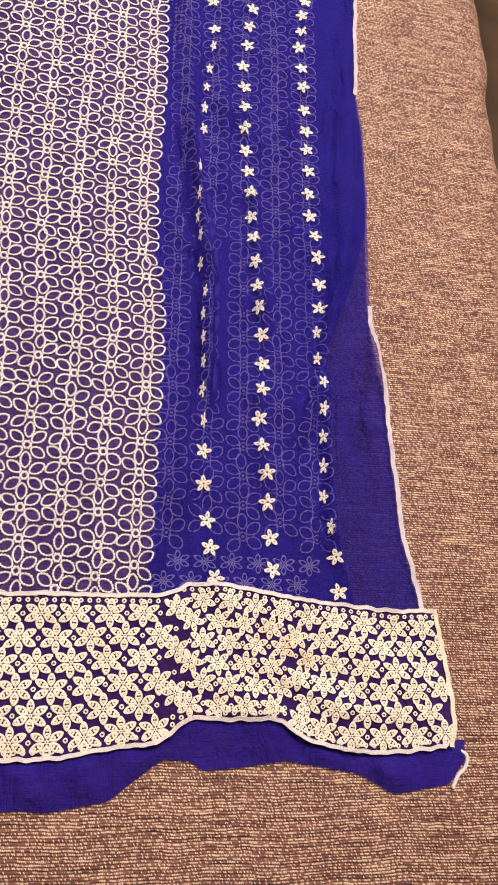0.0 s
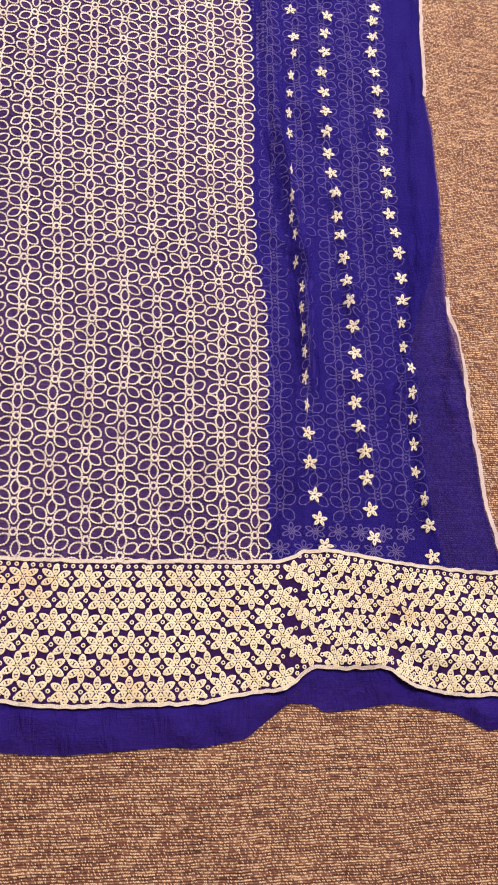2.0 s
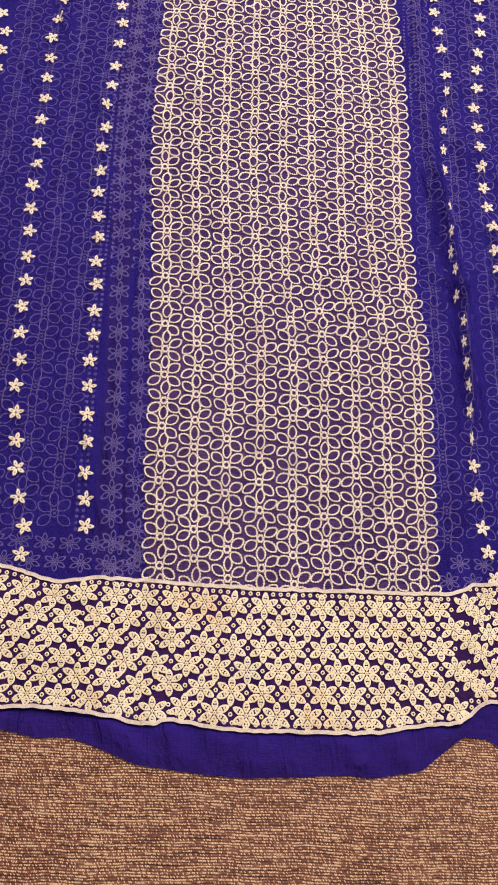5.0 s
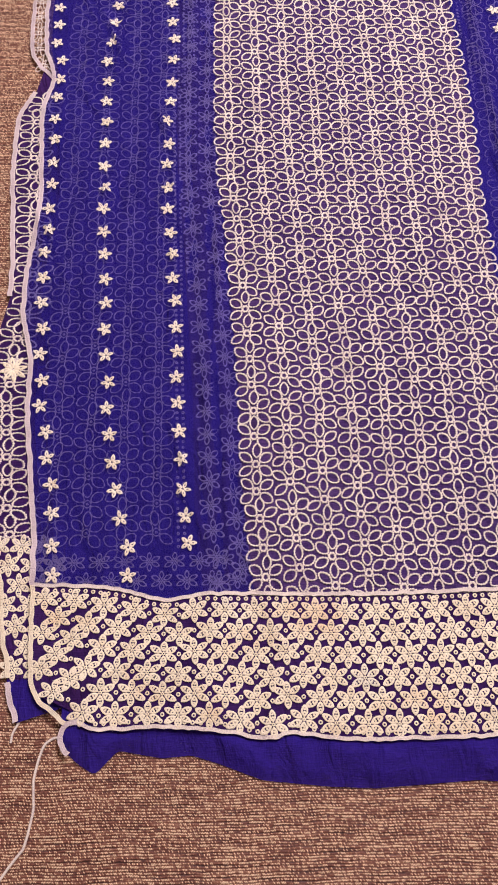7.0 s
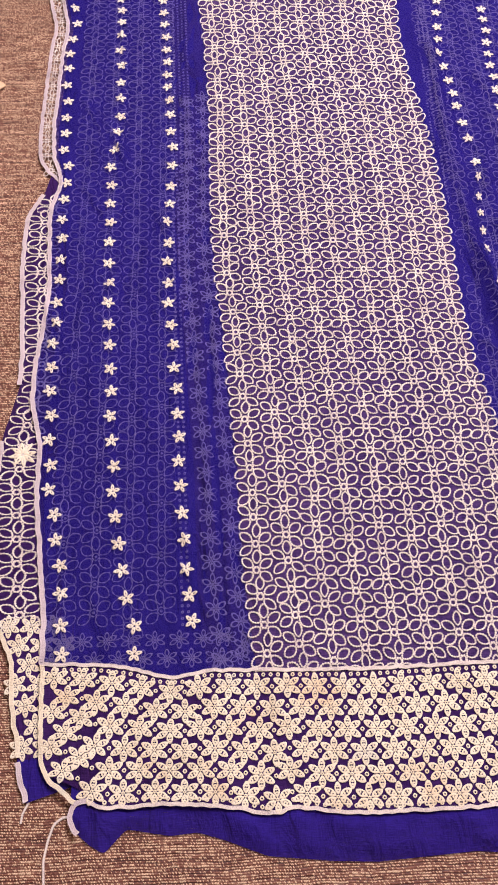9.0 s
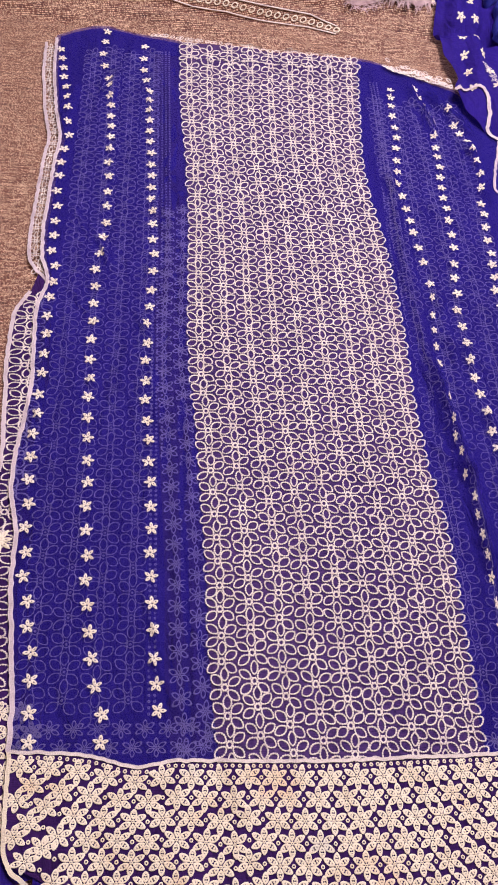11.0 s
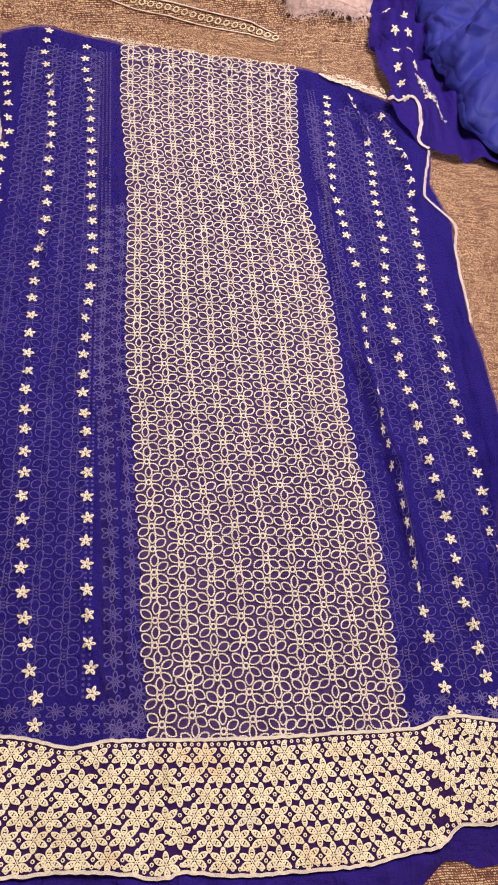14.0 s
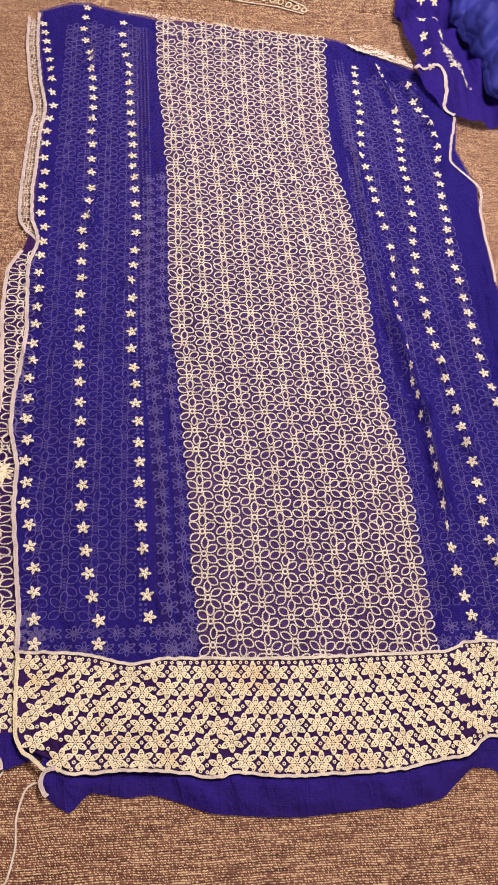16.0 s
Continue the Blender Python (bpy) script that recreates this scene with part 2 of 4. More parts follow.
FOLDS = [
    ((0.066, 1.05), (0.060, 0.85), 0.010, 0.008, 0.6), ((0.060, 0.85), (0.070, 0.66), 0.010, 0.009, 0.6),
    ((0.070, 0.66), (0.094, 0.47), 0.010, 0.018, 0.5), ((0.094, 0.47), (0.093, 0.34), 0.010, 0.018, 0.5), ((0.213, 0.37), (0.212, 0.20), 0.009, 0.011, 0.6),
    ((0.090, 0.34), (0.066, 0.22), 0.012, 0.006, 0.8), ((0.10, 0.80), (0.115, 0.55), 0.011, 0.007, 0.7),
    ((0.135, 0.60), (0.152, 0.40), 0.010, 0.007, 0.6), ((0.165, 0.27), (0.190, 0.32), 0.012, 0.006, 0.7),
    ((0.190, 0.32), (0.213, 0.42), 0.011, 0.008, 0.6), ((0.213, 0.42), (0.236, 0.52), 0.011, 0.008, 0.7),
    ((0.236, 0.52), (0.238, 0.72), 0.010, 0.007, 0.7), ((0.250, 0.55), (0.250, 0.80), 0.008, 0.006, 0.8),
    ((0.245, 0.30), (0.262, 0.42), 0.010, 0.008, 0.7),
    ((-0.286, 0.155), (-0.324, 0.109), 0.010, 0.006, 0.35), ((-0.324, 0.109), (-0.403, 0.062), 0.010, 0.007, 0.35),
    ((-0.221, 0.153), (-0.207, 0.107), 0.006, 0.004, 0.5), ((-0.207, 0.107), (-0.220, 0.031), 0.007, 0.004, 0.6),
    ((0.078, 0.163), (0.076, 0.125), 0.014, 0.010, 0.35), ((0.076, 0.125), (0.048, 0.076), 0.012, 0.009, 0.4),
    ((0.113, 0.164), (0.125, 0.122), 0.012, 0.011, 0.7), ((0.125, 0.122), (0.148, 0.099), 0.012, 0.012, 0.7),
    ((0.148, 0.099), (0.210, 0.068), 0.010, 0.010, 0.5), ((0.210, 0.068), (0.290, 0.058), 0.009, 0.006, 0.5),
    ((0.165, 0.150), (0.180, 0.095), 0.012, 0.006, 0.7), ((0.095, 0.062), (0.160, 0.062), 0.012, 0.009, 1.0),
    ((-0.262, 0.60), (-0.252, 0.17), 0.006, 0.004, 0.6), ((-0.285, 0.70), (-0.268, 0.20), 0.007, 0.003, 0.8),
    ((-0.300, 1.30), (-0.290, 0.75), 0.007, 0.003, 0.8),
    ((-0.44, 1.30), (-0.47, 1.10), 0.012, 0.005, 0.8), ((-0.36, 1.33), (-0.40, 1.20), 0.012, 0.005, 0.8),
    ((0.16, 1.27), (0.225, 1.17), 0.012, 0.014, 0.5), ((0.13, 1.30), (0.16, 1.16), 0.010, 0.010, 0.6),
    ((-0.275, 1.315), (0.05, 1.318), 0.006, 0.005, 0.6),
    ((0.215, 1.13), (0.225, 1.00), 0.010, 0.008, 0.7),
]


def short_creases():
    """Small sharp creases, mostly lengthwise, over the thin side panels."""
    rng = random.Random(31)
    out = []
    for _ in range(150):
        side = rng.random() < 0.4
        x = rng.uniform(-0.46, -0.26) if side else rng.uniform(0.05, 0.26)
        y, long = rng.uniform(0.18, 1.28), rng.uniform(0.04, 0.12)
        a = radians(90 + rng.gauss(0, 20))
        out.append(((x, y), (x + long * math.cos(a), y + long * math.sin(a)), rng.uniform(0.003, 0.006), rng.uniform(0.002, 0.0052)))
    for _ in range(14):
        x, y = rng.uniform(-0.25, 0.02), rng.uniform(0.2, 1.2)
        out.append(((x, y), (x + rng.uniform(0.03, 0.09), y + rng.uniform(-0.01, 0.01)), 0.003, rng.uniform(0.0008, 0.0015)))
    for _ in range(16):
        x, y = rng.uniform(-0.42, 0.28), rng.uniform(0.03, 0.12)
        out.append(((x, y), (x + rng.uniform(-0.02, 0.02), y + rng.uniform(0.02, 0.05)), 0.004, rng.uniform(0.0012, 0.003)))
    return out


CREASES = short_creases()


def shaped_height(x, y):
    """The upper face of the front layer."""
    x, y = np.asarray(x, float), np.asarray(y, float)
    under = bed_height(x, y)
    z = under + 0.008 + 0.060 * add_waves(RUFFLE, x, y)
    loose = np.clip((x - 0.04) / 0.06, 0, 1)
    z = z + loose * 0.075 * add_waves(RUFFLE, 1.6 * y + x, 1.4 * x)
    for a, b, w, h, s in FOLDS:
        low = a[1] < 0.17
        z = z + (0.6 if low else 1.5) * ridge(x, y, a, b, w, h, max(s, 0.8) if low else s)
    return z, under + 0.0045


TABLE_X, TABLE_Y = np.arange(-0.62, 0.70, 0.002), np.arange(-0.12, 1.80, 0.002)
GRID_X, GRID_Y = np.meshgrid(TABLE_X, TABLE_Y, indexing="ij")
TABLE, LOW = shaped_height(GRID_X, GRID_Y)
for a, b, w, h in CREASES:
    i0, i1 = np.searchsorted(TABLE_X, (min(a[0], b[0]) - 0.03, max(a[0], b[0]) + 0.03))
    j0, j1 = np.searchsorted(TABLE_Y, (min(a[1], b[1]) - 0.03, max(a[1], b[1]) + 0.03))
    TABLE[i0:i1, j0:j1] += ridge(GRID_X[i0:i1, j0:j1], GRID_Y[i0:i1, j0:j1], a, b, w, h, 0.5)


def even(a, reach):
    """The mean over a square of cells round each cell."""
    for axis in (0, 1):
        wide = np.pad(a, [(reach + 1, reach) if k == axis else (0, 0) for k in (0, 1)], mode="edge")
        total = np.cumsum(wide, axis)
        size = a.shape[axis]
        a = (np.take(total, np.arange(2 * reach + 1, 2 * reach + 1 + size), axis) - np.take(total, np.arange(size), axis)) / (2 * reach + 1)
    return a


RELIEF = TABLE - LOW
TABLE = LOW + 0.0022 + RELIEF - even(RELIEF, 22)
TABLE = LOW + 0.5 * (TABLE - LOW + np.sqrt((TABLE - LOW) ** 2 + 0.004 ** 2))


def cloth_height(x, y):
    """The upper face of the front layer, never below its support, read from a table of 2 mm steps."""
    u = np.clip((np.asarray(x, float) - TABLE_X[0]) / 0.002, 0, len(TABLE_X) - 2.001)
    v = np.clip((np.asarray(y, float) - TABLE_Y[0]) / 0.002, 0, len(TABLE_Y) - 2.001)
    i, j = u.astype(int), v.astype(int)
    u, v = u - i, v - j
    return (TABLE[i, j] * (1 - u) + TABLE[i + 1, j] * u) * (1 - v) + (TABLE[i, j + 1] * (1 - u) + TABLE[i + 1, j + 1] * u) * v


def back_height(x, y):
    return bed_height(x, y) + 0.0022 + 0.6 * (cloth_height(x, y) - bed_height(x, y) - 0.0045)


# ---- the outlines of the dress, in plan ----
EDGE_L = curve([(-0.500, 1.39), (-0.497, 1.339), (-0.494, 1.253), (-0.480, 1.143), (-0.467, 1.084), (-0.472, 1.026), (-0.473, 0.944), (-0.474, 0.88), (-0.470, 0.82),
                (-0.455, 0.776), (-0.468, 0.728), (-0.460, 0.60), (-0.462, 0.56), (-0.468, 0.50), (-0.467, 0.45), (-0.454, 0.394), (-0.454, 0.34), (-0.446, 0.28), (-0.437, 0.22), (-0.434, 0.16)], 1)
PAN_L = curve([(-0.281, 1.37), (-0.278, 1.189), (-0.268, 1.04), (-0.263, 0.932), (-0.263, 0.709), (-0.260, 0.628), (-0.253, 0.552), (-0.249, 0.482), (-0.241, 0.355), (-0.239, 0.244), (-0.234, 0.193), (-0.230, 0.154)], 1)
PAN_R = curve([(0.045, 1.37), (0.031, 1.234), (0.019, 1.074), (0.024, 0.974), (0.032, 0.908), (0.037, 0.78), (0.039, 0.70), (0.036, 0.57), (0.038, 0.496), (0.046, 0.443), (0.050, 0.385), (0.047, 0.30), (0.046, 0.155)], 1)
EDGE_R = curve([(0.225, 1.30), (0.272, 1.21), (0.280, 1.165), (0.258, 1.06), (0.278, 0.965), (0.268, 0.90), (0.261, 0.761), (0.267, 0.69), (0.268, 0.615), (0.264, 0.525), (0.261, 0.448),
                (0.264, 0.397), (0.272, 0.366), (0.273, 0.312), (0.279, 0.212), (0.292, 0.15)], 1)
TOP = curve([(-0.51, 1.345), (-0.468, 1.376), (-0.409, 1.400), (-0.345, 1.380), (-0.271, 1.369), (-0.196, 1.374), (-0.12, 1.363), (0.071, 1.361), (0.105, 1.350), (0.148, 1.325), (0.224, 1.285), (0.30, 1.20)], 0)
BORDER_TOP = curve([(-0.44, 0.165), (-0.388, 0.164), (-0.351, 0.159), (-0.320, 0.150), (-0.291, 0.149), (-0.286, 0.155), (-0.117, 0.151), (-0.022, 0.153), (0.070, 0.155), (0.075, 0.165),
                    (0.113, 0.166), (0.138, 0.162), (0.173, 0.155), (0.214, 0.152), (0.261, 0.147), (0.305, 0.149)], 0)
BORDER_BOTTOM = curve([(-0.44, 0.073), (-0.425, 0.069), (-0.397, 0.057), (-0.384, 0.043), (-0.372, 0.039), (-0.323, 0.041), (-0.259, 0.037), (-0.234, 0.031), (-0.217, 0.028), (-0.202, 0.036), (-0.176, 0.030),
                       (-0.127, 0.027), (-0.039, 0.028), (-0.016, 0.029), (0.043, 0.039), (0.056, 0.037), (0.089, 0.062), (0.101, 0.057), (0.162, 0.058), (0.176, 0.043), (0.219, 0.033), (0.258, 0.032), (0.315, 0.038)], 0)
HEM = curve([(-0.40, 0.025), (-0.385, 0.012), (-0.370, 0.003), (-0.351, 0.022), (-0.312, 0.015), (-0.288, 0.017), (-0.264, 0.010), (-0.226, -0.004), (-0.168, -0.010), (-0.130, -0.012), (-0.042, -0.007), (-0.021, -0.009),
             (0.024, -0.002), (0.065, 0.028), (0.088, 0.026), (0.097, 0.019), (0.124, 0.021), (0.166, 0.026), (0.227, 0.016), (0.256, 0.000), (0.306, 0.007), (0.324, 0.028)], 0)
BORDER_END = curve([(-0.0, 0.16), (0.009, 0.102), (0.010, 0.055), (0.006, 0.03)], 1)
UNDER_L = curve([(-0.470, 0.80), (-0.479, 0.756), (-0.497, 0.721), (-0.496, 0.633), (-0.490, 0.577), (-0.485, 0.517), (-0.484, 0.474), (-0.491, 0.439), (-0.497, 0.412), (-0.499, 0.341), (-0.493, 0.281), (-0.489, 0.241),
                 (-0.480, 0.196), (-0.465, 0.172), (-0.462, 0.124), (-0.454, 0.099), (-0.451, 0.080), (-0.440, 0.047)], 1)


def sheet(name, xl, xr, yb, yt, ns, nr, height, material, parent, label="", thick=0.0006):
    """A piece of cloth between a left and a right edge (x by y) and a lower and an upper edge (y by x)."""
    s, r = np.meshgrid(np.linspace(0, 1, ns + 1), np.linspace(0, 1, nr + 1), indexing="ij")
    y = 0.155 + r * 1.2
    x = xl(y) * (1 - s) + xr(y) * s
    for _ in range(4):
        y = yb(x) * (1 - r) + yt(x) * r
        x = xl(y) * (1 - s) + xr(y) * s
    z = height(x, y)
    return mesh_object(name, np.stack([x, y, z], -1).reshape(-1, 3), grid_faces(ns, nr), material, parent, label)


def const(v):
    return lambda q: np.full_like(np.asarray(q, float), v)


# ---- embroidery shapes: flat outlines in millimetres, with a height ----
def petal(length, width, offset, angle, points, inner, crest, tip=0.35, root=0.21):
    """One stitched loop of thread: outer edge, raised crest and inner edge, round an open eye."""
    rings = []
    for scale, z in ((1.0, 0.0), ((1 + inner) / 2, crest), (inner, crest * 0.25)):
        ring = []
        for k in range(points):
            a = 2 * math.pi * k / points
            u, v = math.cos(a), math.sin(a)
            w = scale
            px = offset + length / 2 + u * length / 2 * w
            py = v * width / 2 * w * (1 - (tip if u > 0 else root) * u * u * (1 if u > 0 else -u))
            ring.append((px * math.cos(angle) - py * math.sin(angle), px * math.sin(angle) + py * math.cos(angle), z))
        rings.append(ring)
    verts = [p for ring in rings for p in ring]
    faces = []
    for i in range(2):
        for k in range(points):
            a, b = i * points + k, i * points + (k + 1) % points
            faces.append((a, b, b + points, a + points))
    return verts, faces


def filled(length, width, offset, angle, points, crest, tip=0.35):
    """A solid satin-stitched petal, domed."""
    verts, faces = petal(length, width, offset, angle, points, 0.45, crest, tip)
    verts = verts + [((offset + length / 2) * math.cos(angle), (offset + length / 2) * math.sin(angle), crest * 0.9)]
    faces = faces + [(2 * points + k, 2 * points + (k + 1) % points, 3 * points) for k in range(points)]
    return verts, faces


def merged(pieces):
    verts, faces = [], []
    for v, f in pieces:
        n = len(verts)
        verts += v
        faces += [tuple(i + n for i in face) for face in f]
    return verts, faces


def ring_piece(radius, inner, points, crest):
    return petal(2 * radius, 2 * radius, -radius, 0.0, points, inner, crest, 0.0)


def star(rng):
    pieces = []
    for k in range(5):
        a = 2 * math.pi * k / 5 + math.pi / 2 + rng.uniform(-0.09, 0.09)
        pieces.append(petal(7.6 * rng.uniform(0.93, 1.06), 4.1 * rng.uniform(0.9, 1.1), 0.7, a, 12, 0.22, 0.95, 0.22))
    return merged(pieces)


def loop_petal(length, width, offset, angle, points, line=1.0):
    """A loop of close buttonhole stitches: pointed at both ends, beaded outside, ragged inside."""
    rings = []
    for side, z in ((1, 0.1), (0.55, 0.8), (0.1, 0.75), (-1, 0.1)):
        ring = []
        for k in range(points):
            a = 2 * math.pi * k / points
            u, v = math.cos(a), math.sin(a)
            reach = side * line + (0.58 if side == 1 else -0.52 if side == -1 else 0.0) * (1 if k % 2 else -1) * min(1.0, line)
            px = offset + length / 2 + u * (length / 2 - line + reach)
            py = v * (1 - 0.26 * u * u) * (width / 2 - line + reach)
            ring.append((px * math.cos(angle) - py * math.sin(angle), px * math.sin(angle) + py * math.cos(angle), z * (1.0 if k % 2 else 0.8)))
        rings.append(ring)
    verts = [p for ring in rings for p in ring]
    faces = []
    for i in range(3):
        for k in range(points):
            a, b = i * points + k, i * points + (k + 1) % points
            faces.append((a, b, b + points, a + points))
    return verts, faces


def outline_flower(rng, light=False):
    """A stitched eye, four slanting loops and one upright loop that reaches to the next eye of the column."""
    points, line = (16, 0.50) if light else (32, 0.80)
    pieces = [loop_petal(8.4, 8.8, -4.2, 0.0, 12 if light else 16, 1.05 if not light else 0.5)]
    for a in (90, 37, 143, 217, 323):
        long, wide, offset = (15.4, 9.6, 6.2) if a == 90 else (15.2, 10.8, 4.1)
        pieces.append(loop_petal(long * rng.uniform(0.96, 1.04), wide * rng.uniform(0.92, 1.07), offset, radians(a + rng.uniform(-4, 4)), points, line))
    if light:
        pieces.append(ring_piece(1.4, 0.4, 6, 0.4))
    return merged(pieces)


def border_flower(rng, points=14, light=False):
    """Six full petals with a corded rim and three pin holes each, round a small eye."""
    pieces = [petal(3.4, 3.4, -1.7, 0, 8, 0.3, 0.8, 0.0)]
    for a in (90, 270, 28, 152, 208, 332):
        upright = a in (90, 270)
        long = (11.0 if upright else 12.5) * rng.uniform(0.96, 1.04)
        wide = (6.6 if upright else 6.7) * rng.uniform(0.94, 1.06)
        turn = radians(a + rng.uniform(-3, 3))
        pieces.append(petal(long, wide, 1.5, turn, points, 0.50 if not light else 0.62, 0.75, 0.26, 0.85))
        if not light:
            for q, w in ((0.40, 0.48), (0.62, 0.46)):
                pieces.append(filled(long * 0.17, wide * w, 1.5 + long * (q - 0.085), turn, 6, 0.55, 0.0))
    return merged(pieces)


def draped(piece, x, y, height, lift=0.0004, turn=0.0, sx=1.0, sy=1.0, least=0.3):
    """Lays a shape on the cloth; where the cloth stands on edge it grows narrower in plan."""
    p = np.array(piece[0]) * 0.001
    e = 0.003
    gx = (height(x + e, y) - height(x - e, y)) / (2 * e)
    gy = (height(x, y + e) - height(x, y - e)) / (2 * e)
    c, s = math.cos(turn), math.sin(turn)
    px = (p[:, 0] * c - p[:, 1] * s) * sx * max(least, 1 / math.sqrt(1 + float(gx) ** 2))
    py = (p[:, 0] * s + p[:, 1] * c) * sy * max(least, 1 / math.sqrt(1 + float(gy) ** 2))
    X, Y = x + px, y + py
    return np.stack([X, Y, height(X, Y) + lift + p[:, 2]], 1)


def joined(name, placed, material, parent, label=""):
    verts, faces, n = [], [], 0
    for v, f in placed:
        verts.append(v)
        faces += [tuple(i + n for i in face) for face in f]
        n += len(v)
    return mesh_object(name, np.concatenate(verts), faces, material, parent, label)


def along(points, step):
    """Points at even steps along a line through a few guide points."""
    p = np.array(points, float)
    d = np.concatenate([[0], np.cumsum(np.hypot(*np.diff(p, axis=0).T))])
    count = max(2, int(round(d[-1] / step)) + 1)
    q = np.linspace(0, d[-1], count)
    return np.stack([np.interp(q, d, p[:, 0]), np.interp(q, d, p[:, 1])], 1)


def smooth(points):
    """The same line with its corners rounded off."""
    p = along(points, 0.006)
    for _ in range(3):
        p[1:-1] = (p[:-2] + 2 * p[1:-1] + p[2:]) / 4
    return p


def stepped(points, step):
    """Every guide point, and even steps of about that length between them."""
    out = [points[0]]
    for a, b in zip(points, points[1:]):
        n = max(1, round(math.hypot(b[0] - a[0], b[1] - a[1]) / step))
        out += [(a[0] + (b[0] - a[0]) * k / n, a[1] + (b[1] - a[1]) * k / n) for k in range(1, n + 1)]
    return out


def cord(name, points, radius, height, material, parent, lift=0.0, label="", step=0.004, sides=6):
    """A thread or cord that lies on a cloth."""
    p = along(points, step)
    t = np.gradient(p, axis=0)
    t /= np.hypot(t[:, 0], t[:, 1])[:, None] + 1e-9
    z = height(p[:, 0], p[:, 1]) + lift
    verts, faces = [], []
    for k in range(len(p)):
        for m in range(sides):
            a = 2 * math.pi * m / sides
            verts.append((p[k, 0] - t[k, 1] * radius * math.cos(a), p[k, 1] + t[k, 0] * radius * math.cos(a), z[k] + radius * math.sin(a)))
    for k in range(len(p) - 1):
        for m in range(sides):
            a, b = k * sides + m, k * sides + (m + 1) % sides
            faces.append((a, b, b + sides, a + sides))
    return mesh_object(name, verts, faces, material, parent, label)


def overlock(name, points, width, height, material, parent, lift=0.0012, label="", pitch=0.0026):
    """An overlocked edge: two rails of thread with a rung at every stitch."""
    p = along(smooth(points), pitch / 2)
    t = np.gradient(p, axis=0)
    t /= np.hypot(t[:, 0], t[:, 1])[:, None] + 1e-9
    nrm = np.stack([-t[:, 1], t[:, 0]], 1)
    run = np.arange(len(p)) * pitch / 2
    p = p + nrm * (0.0005 * np.sin(run * 170 + 4 * np.sin(run * 37)) + 0.0003 * np.sin(run * 430 + 2 * np.sin(run * 71)))[:, None]
    verts, faces = [], []

    def strip(offsets, rows):
        base = len(verts)
        for k in rows:
            for o, dz in offsets:
                q = p[k] + nrm[k] * o
                verts.append((q[0], q[1], float(height(q[0], q[1])) + lift + dz))
        n = len(offsets)
        for i in range(len(rows) - 1):
            for j in range(n - 1):
                a = base + i * n + j
                faces.append((a, a + 1, a + n + 1, a + n))
    h = width / 2
    rows = range(len(p))
    strip([(-h * 0.6, -0.0002), (h * 0.6, -0.0002)], rows)
    strip([(-h, 0), (-h * 0.8, 0.0008), (-h * 0.55, 0)], rows)
    strip([(h * 0.55, 0), (h * 0.8, 0.0008), (h, 0)], rows)
    for k in range(0, len(p) - 1, 2):
        strip([(-h * 0.7, 0.0003), (0, 0.0007), (h * 0.7, 0.0003)], (k, k + 1))
    return mesh_object(name, verts, faces, material, parent, label)


# ---- the room ----
def box(name, lo, hi, material, label, category=""):
    v = [(x, y, z) for x in (lo[0], hi[0]) for y in (lo[1], hi[1]) for z in (lo[2], hi[2])]
    f = [(0, 1, 3, 2), (4, 6, 7, 5), (0, 4, 5, 1), (2, 3, 7, 6), (0, 2, 6, 4), (1, 5, 7, 3)]
    return tagged(mesh_object(name, v, f, material, smooth=False), label, category or name.split("_")[0], kind="structure")


box("floor", (-2.2, -1.8, -0.52), (2.2, 2.9, -0.42), FLOOR, "dark brown floor beside the bed")
box("ceiling", (-2.2, -1.8, 2.2), (2.2, 2.9, 2.3), WALL, "plain warm white ceiling")
box("wall_west", (-2.3, -1.8, -0.42), (-2.2, 2.9, 2.2), WALL, "plain warm painted wall")
box("wall_east", (2.2, -1.8, -0.42), (2.3, 2.9, 2.2), WALL, "plain warm painted wall")
box("wall_south", (-2.3, -1.9, -0.42), (2.3, -1.8, 2.2), WALL, "plain warm painted wall")
box("wall_north", (-2.3, 2.9, -0.42), (2.3, 3.0, 2.2), WALL, "plain warm painted wall")


